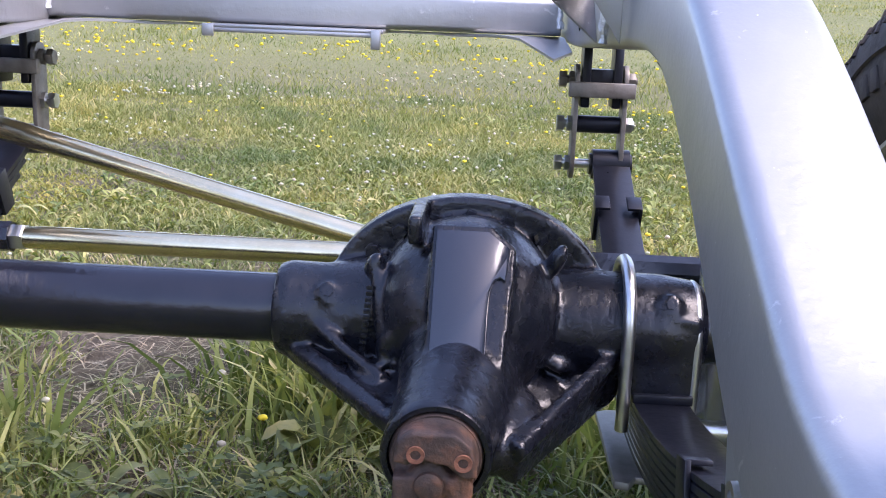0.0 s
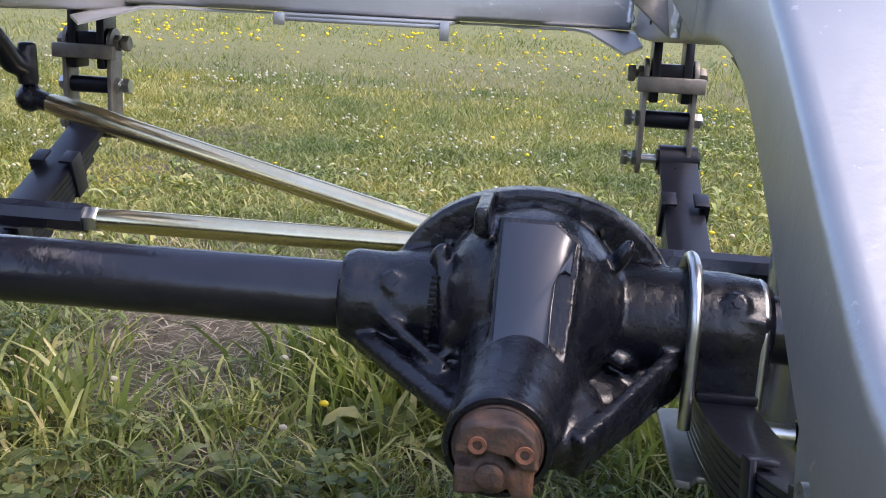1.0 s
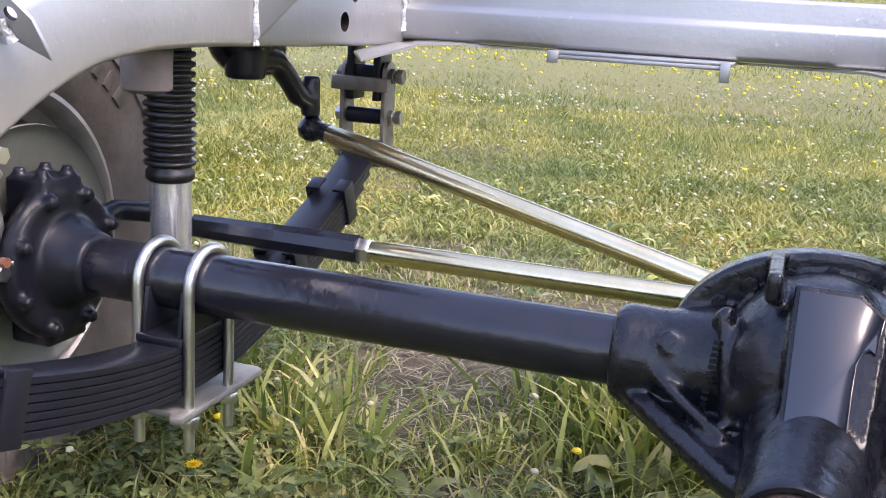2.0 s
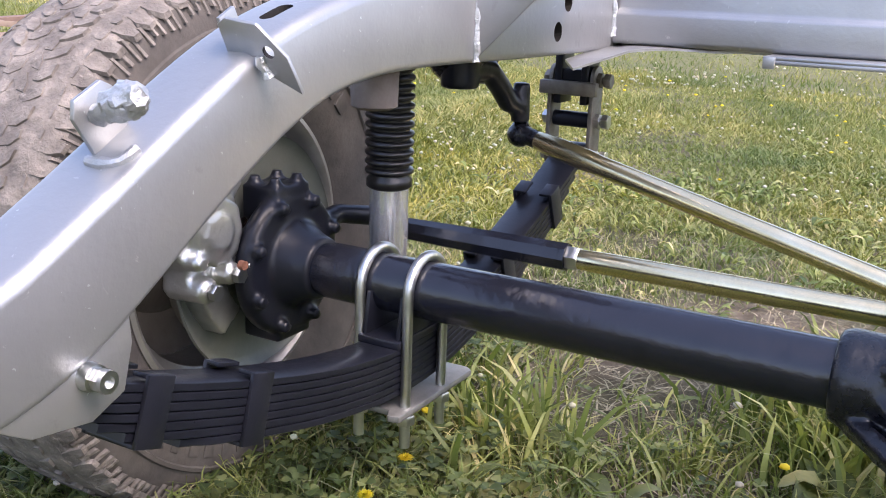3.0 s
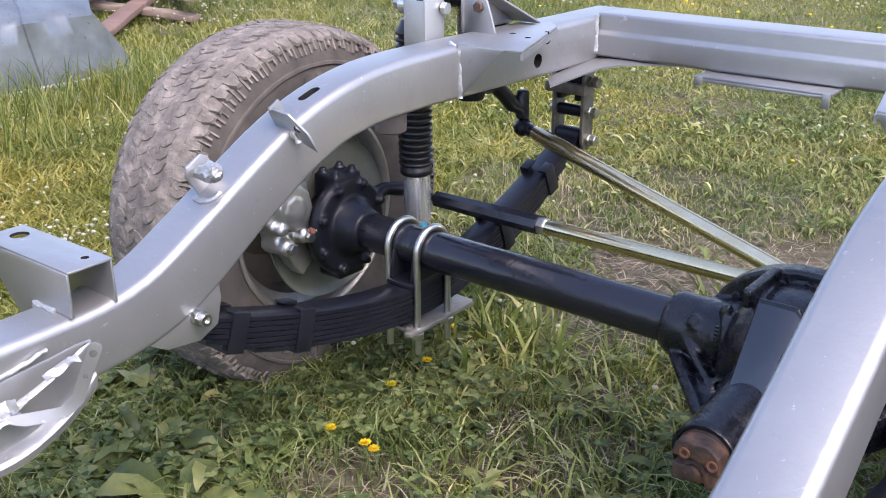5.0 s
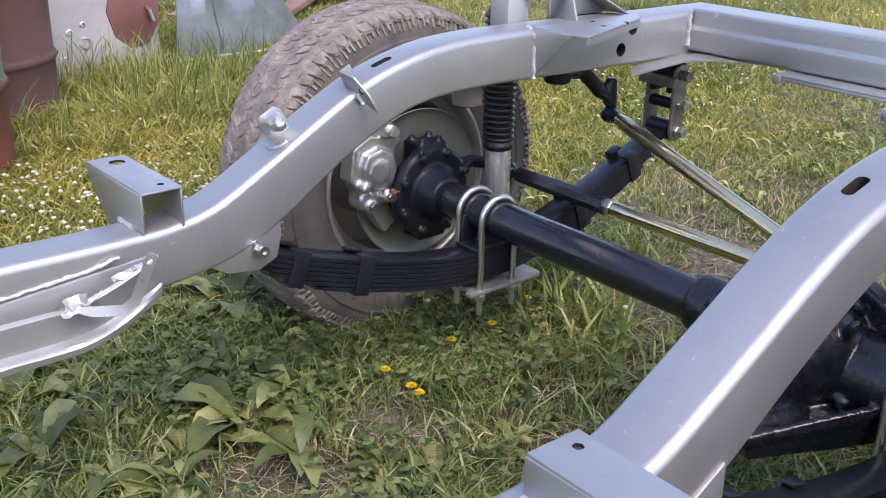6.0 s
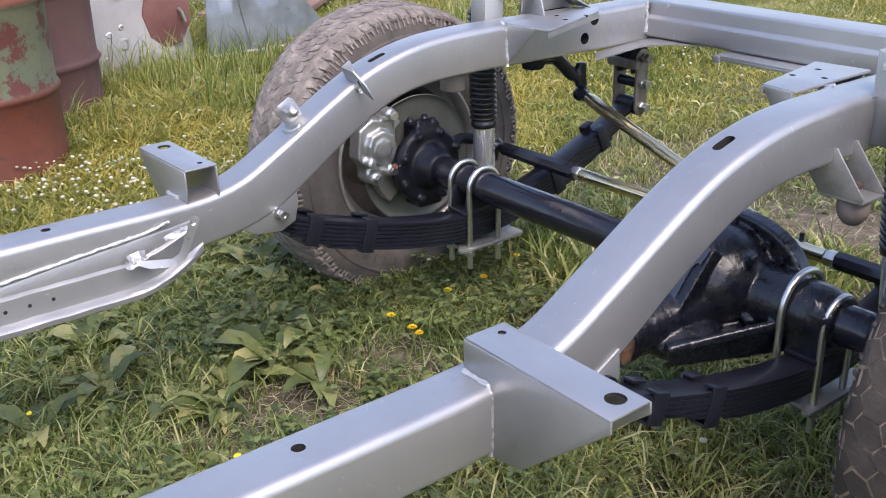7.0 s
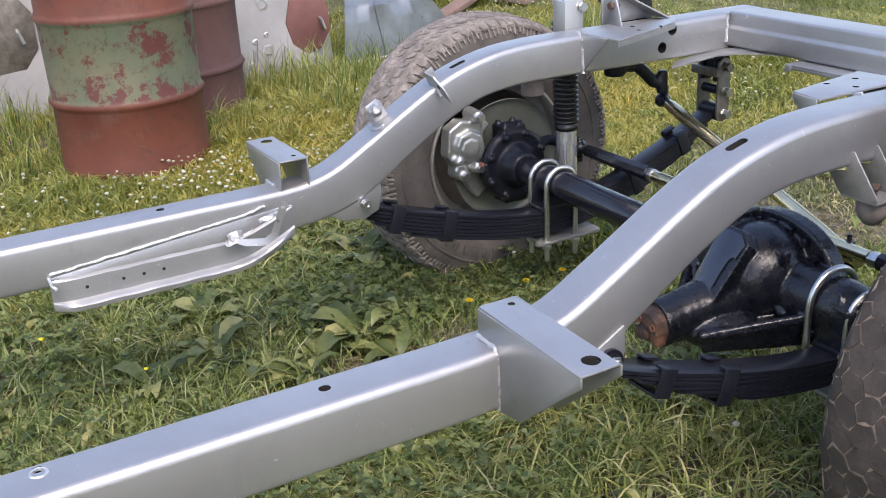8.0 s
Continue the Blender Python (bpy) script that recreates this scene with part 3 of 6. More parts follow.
for k, (y, z, turn) in enumerate(((-0.862, 0.452, 0.2), (-0.850, 0.462, 0.9), (-0.842, 0.450, -0.5), (-0.826, 0.458, 0.6), (-0.785, 0.486, 0.1), (-0.768, 0.490, 0.5))):
    bm = bmesh.new()
    bmesh.ops.create_grid(bm, x_segments=8, y_segments=8, size=0.5)
    w, h = rnd.uniform(0.022, 0.038), rnd.uniform(0.010, 0.018)
    q = Matrix.LocRotScale(Vector((-0.352 + rnd.uniform(-0.010, 0.012), y, z)), Euler((turn, rnd.uniform(0.3, 1.1), rnd.uniform(-0.5, 0.5))), Vector((h, w, 1)))
    bmesh.ops.transform(bm, matrix=q, verts=bm.verts)
    for v in bm.verts:
        v.co += 0.008 * noise.noise_vector(v.co * 60)
    bmesh.ops.solidify(bm, geom=bm.faces[:], thickness=0.0014)
    part("torn_flap", bm, FOIL, frame_thing, "torn crumpled metal" if k == 0 else "", smooth=25)
# slots are not cut: small near-black discs give the dark of their openings
for x in (-1.15, -1.08, -1.04, -1.0):
    bm = bmesh.new()
    lathe(bm, [(0, 0.0035), (0.0012, 0.0035)], (-RAIL_IN + 0.0100, x, 0.4185), (1, 0, 0.06), 12)
    part("tray_slot", bm, HOLLOW, frame_thing)

# the frame is a little out of square: behind the crossmember the right rail and what is welded to it stand further out and back
bpy.context.view_layer.update()
for ob in [o for c in frame_thing.children for o in (c, *c.children)]:
    xs_ = [v.co.x for v in ob.data.vertices]
    if sum(xs_) / len(xs_) < 0.2 * S or ob.name.startswith(("spring_hanger", "hanger_bolt", "corner_gusset")):
        continue
    for v in ob.data.vertices:
        w = max(0.0, min(1.0, (0.36 - v.co.y / S) / 0.46))
        w = w * w * (3 - 2 * w)
        v.co += Vector((0.018, -0.010, 0.008)) * (S * w)

# ------------------------------------------------------------------ axle
AX = 0.377        # height of the axle's middle
TUBE = 0.0365
axle = thing("front_axle", (0, 0, 0.30), "gloss black painted live front axle with offset differential", "axle")
bm = bmesh.new()
pts = [(-0.60 + 0.68 * k / 30, 0, AX) for k in range(31)]
sweep(bm, pts, [TUBE * (0.86 if k < 2 else 1.0) for k in range(31)], 40)
part("axle_tube", bm, BLACK, axle, "long gloss black axle tube")
bm = bmesh.new()
sweep(bm, [(0.44 + 0.17 * k / 8, 0, AX) for k in range(9)], TUBE * 0.98, 40)
part("axle_tube", bm, BLACK, axle, "short gloss black axle tube")

# differential casting: bowl, ring, collars, pinion neck and ribs fused into one skin
bm = bmesh.new()
CX = 0.267
blob(bm, (CX, -0.02, 0.390), (0.096, 0.105, 0.098), detail=4)
# the flat, sky-facing panel that slopes down to the pinion
solid(bm, [(-0.034, 0.072), (-0.034, -0.080), (0.036, -0.080), (0.046, 0.050), (0.022, 0.072)], 0.080,
      Matrix.Translation((CX, -0.096, 0.412)) @ Matrix.Rotation(radians(-37), 4, "X") @ across(0))
arc = []
for k in range(21):
    a = radians(8 + 164 * k / 20)
    arc.append((CX + 0.152 * math.cos(a), 0.372 + 0.128 * math.sin(a) ** 0.9))
ring = [(0.455, 0.340), (0.455, 0.412)] + arc + [(0.072, 0.412), (0.072, 0.340), (0.15, 0.305), (CX, 0.265), (0.37, 0.290)]
solid(bm, ring, 0.036, across(0.038))
lathe(bm, [(0.0, 0.098), (0.03, 0.092), (0.05, 0.06)], (CX, 0.05, AX), (0, 1, 0), 40)
# collars round the tubes
lathe(bm, [(0, 0.047), (0.012, 0.051), (0.05, 0.050), (0.11, 0.062)], (0.070, 0, AX), (1, 0, 0), 32)
lathe(bm, [(0, 0.058), (0.05, 0.056), (0.12, 0.055), (0.155, 0.050), (0.165, 0.044)], (0.345, 0, AX), (1, 0, 0), 32)
box(bm, 0.435, 0.500, -0.050, 0.050, 0.318, 0.40)
# pinion neck, drooping a little
sweep(bm, [(CX - 0.002, -0.09, 0.358), (CX - 0.006, -0.16, 0.348), (CX - 0.013, -0.215, 0.341), (CX - 0.016, -0.250, 0.338)], [0.060, 0.052, 0.047, 0.0445], 28)
# ribs from the collars to the neck, and the drain lobe
for a, b, r in (((0.11, -0.040, 0.380), (CX - 0.075, -0.105, 0.342), 0.007), ((CX - 0.090, -0.05, 0.44), (CX - 0.073, -0.09, 0.35), 0.008),
                ((0.416, -0.052, 0.352), (CX + 0.054, -0.214, 0.322), 0.0045), ((0.086, -0.034, 0.350), (CX - 0.048, -0.190, 0.328), 0.0055)):
    sweep(bm, [a, Vector(a).lerp(Vector(b), 0.5) + Vector((0, 0, -0.003)), b], r, 10)


def web_plate(corners, thick):
    """A flat web through four corners."""
    a, b, c, d = (Vector(p) for p in corners)
    nn = (c - a).cross(d - b).normalized() * thick / 2
    v = [bm.verts.new(p + k * nn) for k in (-1, 1) for p in (a, b, c, d)]
    fs = [bm.faces.new(v[:4]), bm.faces.new(v[7:3:-1])] + [bm.faces.new((v[i], v[(i + 1) % 4], v[4 + (i + 1) % 4], v[4 + i])) for i in range(4)]
    bmesh.ops.recalc_face_normals(bm, faces=fs)


web_plate([(0.414, -0.050, 0.364), (CX + 0.050, -0.215, 0.332), (CX + 0.046, -0.200, 0.288), (0.400, -0.034, 0.292)], 0.012)
web_plate([(0.088, -0.036, 0.352), (CX - 0.048, -0.190, 0.328), (CX - 0.030, -0.165, 0.296), (0.115, 0.008, 0.318)], 0.018)
web_plate([(0.082, -0.028, 0.338), (CX - 0.050, -0.195, 0.322), (CX - 0.03, -0.10, 0.335), (0.13, 0.0, 0.345)], 0.016)
blob(bm, (0.318, -0.030, 0.304), (0.070, 0.075, 0.036))
blob(bm, (CX - 0.02, -0.04, 0.312), (0.090, 0.10, 0.050))
blob(bm, (CX + 0.020, -0.135, 0.318), (0.060, 0.085, 0.040))
blob(bm, (0.370, -0.012, 0.316), (0.060, 0.045, 0.036))
box(bm, CX - 0.058, CX - 0.044, -0.085, 0.02, 0.47, 0.498)
for x, z in ((0.128, 0.408), (0.470, 0.412)):
    lathe(bm, [(-0.006, 0.012), (0.0030, 0.0115)], (x, -0.042, z), (0, -1, 0.5), 16)
for x, y, z, rx, ry, rz in ((CX - 0.092, -0.048, 0.440, 0.010, 0.010, 0.016), (CX + 0.086, -0.046, 0.452, 0.009, 0.012, 0.022), (CX - 0.070, -0.082, 0.372, 0.014, 0.014, 0.026), (CX + 0.094, -0.046, 0.350, 0.020, 0.018, 0.010)):
    blob(bm, (x, y, z), (rx, ry, rz), Euler((0.3, 0.4, 0.2)), detail=2)
ob = part("differential_housing", bm, CAST, axle, "lumpy gloss black differential casting")
cast(ob, 0.0030, 5)
face_at = Matrix.Translation((CX, -0.096, 0.412)) @ Matrix.Rotation(radians(-37), 4, "X") @ across(0) @ Matrix.Translation((0, 0, 0.0415))
bm = bmesh.new()
pts = [(-0.030, 0.064), (-0.030, -0.074), (0.020, -0.074), (0.021, -0.020)] + [(0.031 + 0.010 * math.cos(radians(a)), -0.012 + 0.030 * math.sin(radians(a))) for a in (150, 120, 90, 60)] + [(0.041, 0.046), (0.020, 0.064)]
solid(bm, pts, 0.005, face_at)
part("flat_face", bm, PANEL, axle, "flat gloss black face of the housing", bevel=0.0018)
for x, z in ((0.128, 0.411), (0.470, 0.415)):
    bm = bmesh.new()
    lathe(bm, [(-0.008, 0.0065), (0.0, 0.0060)], (x, -0.046, z), (0, -1, 0.5), 6)
    part("plug", bm, CAST, axle)
for k in range(9):
    a = radians(20 + 140 * k / 8)
    bm = bmesh.new()
    hexagon(bm, (CX + 0.128 * math.cos(a), 0.018, AX + 0.104 * math.sin(a)), (0, -1, 0), 0.008, 0.010)
    part("housing_bolt", bm, CAST, axle)
for k in range(12):
    bm = bmesh.new()
    box(bm, CX - 0.104 + 0.0006 * k, CX - 0.098 + 0.0006 * k, -0.068, -0.064, 0.352 + 0.0062 * k, 0.3555 + 0.0062 * k)
    part("casting_mark", bm, CAST, axle)
# pinion flange: rusty yoke with two bolt ears, a nut in the middle and two lower ears
FX, FZ = CX - 0.016, 0.338
bm = bmesh.new()
lathe(bm, [(0, 0.0375), (0.010, 0.0385), (0.014, 0.0365), (0.014, 0.0330), (0.006, 0.0315), (0.006, 0.010)], (FX, -0.248, FZ), (0, -1, -0.03), 44)
flange = part("pinion_flange", bm, RUST, axle, "rusty pinion flange with two bolt ears")
bm = bmesh.new()
lathe(bm, [(-0.012, 0.0450), (0.010, 0.0460), (0.013, 0.0440), (0.013, 0.0400), (-0.012, 0.0390)], (FX, -0.248, FZ), (0, -1, -0.03), 44, closed=True)
part("seal_ring", bm, CAST, axle, "black rim round the pinion flange")
bm = bmesh.new()
lathe(bm, [(0, 0.0375), (0.010, 0.037), (0.014, 0.033)], (FX, -0.250, FZ), (0, -1, -0.03), 36)
solid(bm, [(-0.033, 0.004), (-0.030, 0.022), (-0.018, 0.031), (0.016, 0.030), (0.030, 0.018), (0.034, -0.006), (0.020, -0.006), (0.010, 0.003), (-0.010, 0.006), (-0.022, 0.002)], 0.026, Matrix.Translation((FX, 0, FZ)) @ across(-0.272))
for x in (-0.024, 0.022):
    box(bm, FX + x - 0.009, FX + x + 0.009, -0.281, -0.256, FZ - 0.034, FZ - 0.010)
lathe(bm, [(0, 0.019), (0.018, 0.018), (0.021, 0.014)], (FX - 0.004, -0.258, FZ - 0.016), (0, -1, -0.03), 24)
cast(part("yoke", bm, RUST, flange, "pitted rusty yoke"), 0.0024, 3)
for dx, dz in ((-0.0150, 0.0120), (0.0225, 0.0070)):
    bm = bmesh.new()
    lathe(bm, [(-0.004, 0.0076), (0.0016, 0.0072), (0.001, 0.0042), (-0.008, 0.0038)], (FX + dx, -0.2855, FZ + dz), (0, -1, 0), 18)
    part("bolt_eye", bm, ORANGE_RUST, flange, "bright orange rust round the bolt holes")
    # a near-black disc inside the eye, coloured like a shaded bore
    bm = bmesh.new()
    lathe(bm, [(0, 0.0040), (0.001, 0.0040)], (FX + dx, -0.2820, FZ + dz), (0, -1, 0), 14)
    part("bolt_hole", bm, HOLLOW, flange)
bm = bmesh.new()
lathe(bm, [(-0.004, 0.012), (0.003, 0.0115), (0.005, 0.008)], (FX - 0.004, -0.280, FZ - 0.016), (0, -1, -0.03), 24)
part("pinion_nut", bm, RUST, flange)

# knuckles at both ends
for flip in (False, True):
    bm = bmesh.new()
    sweep(bm, [(0.565, 0, AX), (0.585, 0, AX), (0.61, 0, AX)], [0.040, 0.046, 0.058], 28)
    blob(bm, (0.640, 0, AX), (0.062, 0.068, 0.068), detail=3)
    lathe(bm, [(0, 0.090), (0.010, 0.098), (0.022, 0.098), (0.03, 0.09)], (0.612, 0, AX), (1, 0, 0), 32)
    for k in range(8):
        a = 2 * math.pi * (k + 0.5) / 8
        lathe(bm, [(0, 0.010), (-0.012, 0.009)], (0.612, 0.086 * math.cos(a), AX + 0.086 * math.sin(a)), (1, 0, 0), 6)
    box(bm, 0.615, 0.675, -0.035, 0.035, AX + 0.06, AX + 0.105)
    box(bm, 0.615, 0.675, -0.035, 0.035, AX - 0.105, AX - 0.06)
    for dy in (-0.022, 0.022):
        for dx in (0.628, 0.662):
            lathe(bm, [(0, 0.009), (0.012, 0.008)], (dx, dy, AX + 0.104), (0, 0, 1), 6)
    # steering arm reaching forwards
    sweep(bm, [(0.630, 0.05, AX + 0.03), (0.625, 0.11, AX + 0.045), (0.600, 0.165, AX + 0.035)], [0.020, 0.014, 0.015], 14)
    cast(part("steering_knuckle", bm, SATIN, axle, "lumpy black painted steering knuckle", flip), 0.0038, 2)

# ------------------------------------------------------------------ springs, U bolts, plates, shackles
LEAF_TOP = spline([(-0.57, 0.455), (-0.52, 0.434), (-0.42, 0.398), (-0.29, 0.358), (-0.15, 0.325), (-0.05, 0.312), (0.05, 0.314), (0.15, 0.335), (0.25, 0.368), (0.35, 0.405), (0.44, 0.443), (0.525, 0.482)], 70)
ENDS = ((-0.552, 0.520), (-0.545, 0.505), (-0.532, 0.480), (-0.515, 0.455), (-0.495, 0.425), (-0.465, 0.390), (-0.40, 0.31))


def leaf_spring(flip, u):
    t = thing("leaf_spring", ((-1 if flip else 1) * u, 0, 0.25), "satin black multi-leaf spring clamped under the axle", "spring", "leaf springs")
    pitch, thick, w = (0.0088, 0.0078, 0.028) if flip else (0.0076, 0.0068, 0.028)
    for i, (y0, y1) in enumerate(ENDS):
        if not flip:
            y0 += 0.022 * i
        bm = bmesh.new()
        rows = []
        n = 40
        for k in range(n + 1):
            y = y0 + (y1 - y0) * k / n
            slope = (at(LEAF_TOP, y + 0.01) - at(LEAF_TOP, y - 0.01)) / 0.02
            nz, ny = 1 / math.hypot(1, slope), -slope / math.hypot(1, slope)
            z = at(LEAF_TOP, y)
            taper = 1.0 if 1 < k < n - 1 or i == 0 else 0.86
            ring = []
            for dx, dz in ((-w, -0.0008), (-w + 0.001, 0), (w - 0.001, 0), (w, -0.0008), (w, -thick + 0.0008), (w - 0.001, -thick), (-w + 0.001, -thick), (-w, -thick + 0.0008)):
                d = -i * pitch + dz
                ring.append(bm.verts.new((u + dx * taper, y + ny * d, z + nz * d)))
            rows.append(ring)
        for a, b in zip(rows, rows[1:]):
            for k in range(8):
                j = (k + 1) % 8
                bm.faces.new((a[k], a[j], b[j], b[k]))
        bm.faces.new(rows[0][::-1])
        bm.faces.new(rows[-1])
        bmesh.ops.recalc_face_normals(bm, faces=bm.faces)
        if i == 0:
            for y, z in ((-0.556, 0.457), (0.524, 0.470)):
                lathe(bm, [(-w, 0.013), (-w, 0.023), (w, 0.023), (w, 0.013)], (u, y, z), (1, 0, 0), 24, closed=True)
        part("leaf", bm, SATIN, t, "", flip)
    for y in (-0.556, 0.524):
        bm = bmesh.new()
        z = 0.457 if y < 0 else 0.470
        lathe(bm, [(-w - 0.004, 0.006), (-w - 0.004, 0.0165), (w + 0.004, 0.0165), (w + 0.004, 0.006)], (u, y, z), (1, 0, 0), 20, closed=True)
        part("bushing", bm, RUBBER, t, "", flip)
    for y, hi, n in ((-0.445, 0.004, 6 if flip else 5), (-0.310, 0.004, 7), (0.235, 0.004, 7), (0.395, 0.010, 5)):
        slope = (at(LEAF_TOP, y + 0.01) - at(LEAF_TOP, y - 0.01)) / 0.02
        m = Matrix.Translation((u, y, at(LEAF_TOP, y))) @ Matrix.Rotation(math.atan(slope), 4, "X")
        low = -n * pitch - 0.004
        bm = bmesh.new()
        box(bm, -w - 0.005, -w, -0.016, 0.016, low, hi + 0.004, m)
        box(bm, w, w + 0.005, -0.016, 0.016, low, hi + 0.004, m)
        box(bm, -w - 0.004, w + 0.004, -0.0155, 0.0155, low - 0.0005, low + 0.004, m)
        box(bm, -w - 0.004, -w + 0.016, -0.0155, 0.0155, hi, hi + 0.0045, m)
        box(bm, w - 0.016, w + 0.004, -0.0155, 0.0155, hi, hi + 0.0045, m)
        part("spring_clamp", bm, SATIN, t, "folded black band", flip, bevel=0.001)
    return t


def u_bolt(flip, u, half, top, low=0.182, nuts=True):
    t = thing("u_bolt", ((-1 if flip else 1) * u, 0, low), "dull zinc U bolt over the axle", "bolt", "axle U bolts")
    bm = bmesh.new()
    pts = [(u, -half, low), (u, -half, 0.30), (u, -half, top - half - 0.004)]
    for k in range(1, 16):
        a = math.pi * (1 - k / 16)
        pts.append((u, half * math.cos(a), top - half + half * math.sin(a)))
    pts += [(u, half, top - half - 0.004), (u, half, 0.30), (u, half, low)]
    sweep(bm, pts, 0.0066, 14)
    part("bent_rod", bm, ZINC, t, "", flip)
    for s in (-1, 1) if nuts else ():
        bm = bmesh.new()
        hexagon(bm, (u, s * half, 0.2265), (0, 0, -1), 0.0125, 0.013)
        part("nut", bm, ZINC, t, "", flip)


def spring_plate(flip, u):
    bm = bmesh.new()
    pts = [(u - 0.045, -0.074), (u - 0.030, -0.078), (u - 0.022, -0.062), (u + 0.022, -0.062), (u + 0.030, -0.078), (u + 0.045, -0.074), (u + 0.045, 0.10), (u + 0.03, 0.125), (u - 0.032, 0.125), (u - 0.045, 0.11)]
    solid(bm, pts, 0.009, flat(0.232))
    for v in bm.verts:
        if v.co.y > 0.11:
            v.co.z -= 0.004
    ob = part("spring_plate", bm, DULL_ZINC, None, "", flip, bevel=0.002)
    tagged(ob, "grey zinc plate bolted under the leaf spring", "plate", "spring plates")


def shackle(flip, u):
    s = -1 if flip else 1
    t = thing("spring_shackle", (s * u, 0.52, 0.45), "weathered steel spring shackle hanging from the crossmember", "shackle", "spring shackles")
    for d in (-0.036, 0.036):
        bm = bmesh.new()
        pts = [(0.524 + 0.021 * math.cos(radians(a)), 0.468 + 0.021 * math.sin(radians(a))) for a in range(180, 361, 20)] + [(0.524 + 0.021 * math.cos(radians(a)), 0.598 + 0.021 * math.sin(radians(a))) for a in range(0, 181, 20)]
        solid(bm, pts, 0.007, along(u + d))
        part("side_plate", bm, STEEL, t, "", flip, bevel=0.001)
    for z, mat, r in ((0.470, ZINC, 0.007), (0.530, ZINC, 0.007), (0.596, STEEL, 0.006)):
        bm = bmesh.new()
        bolt(bm, (u - 0.062, 0.524, z), (1, 0, 0), 0.0125, r, 0.105, 0.011)
        hexagon(bm, (u - 0.047, 0.524, z), (1, 0, 0), 0.0125, 0.008)
        hexagon(bm, (u + 0.040, 0.524, z), (1, 0, 0), 0.0125, 0.011)
        part("bolt", bm, mat, t, "", flip)
    bm = bmesh.new()
    sweep(bm, [(u - 0.033, 0.524, 0.530), (u + 0.033, 0.524, 0.530)], 0.013, 18)
    part("spacer", bm, SATIN, t, "black spacer tube", flip)
    bm = bmesh.new()
    box(bm, u - 0.049, u + 0.049, 0.488, 0.503, 0.572, 0.594)
    part("cross_bar", bm, STEEL, t, "weathered flat cross bar", flip, bevel=0.002)
    bm = bmesh.new()
    for d in (-0.023, 0.023):
        box(bm, u + d - 0.0065, u + d + 0.0065, 0.503, 0.550, 0.556, 0.650)
    box(bm, u - 0.026, u + 0.026, 0.508, 0.548, 0.585, 0.612)
    part("hanger_lug", bm, SATIN, t, "black lugs under the frame", flip, bevel=0.002)


for flip, u in ((True, 0.4455), (False, 0.468)):
    leaf_spring(flip, u)
    spring_plate(flip, u)
    shackle(flip, 0.4455)
u_bolt(True, 0.411, 0.0435, 0.4205)
u_bolt(True, 0.480, 0.0435, 0.4205)
u_bolt(False, 0.428, 0.0600, 0.4450, 0.285, False)
u_bolt(False, 0.498, 0.0440, 0.4210)
# spring seats between tube and leaves belong to the axle
for flip, u in ((True, 0.4455), (False, 0.468)):
    bm = bmesh.new()
    box(bm, u - 0.030, u + 0.030, -0.055, 0.055, 0.312, 0.322)
    for d in (-0.024, 0.024):
        solid(bm, [(-0.050, 0.318), (0.050, 0.318), (0.040, 0.375), (-0.040, 0.375)], 0.006, along(u + d))
    part("spring_seat", bm, SATIN, axle, "black welded spring seat", flip, bevel=0.0015)

# ------------------------------------------------------------------ shock absorbers


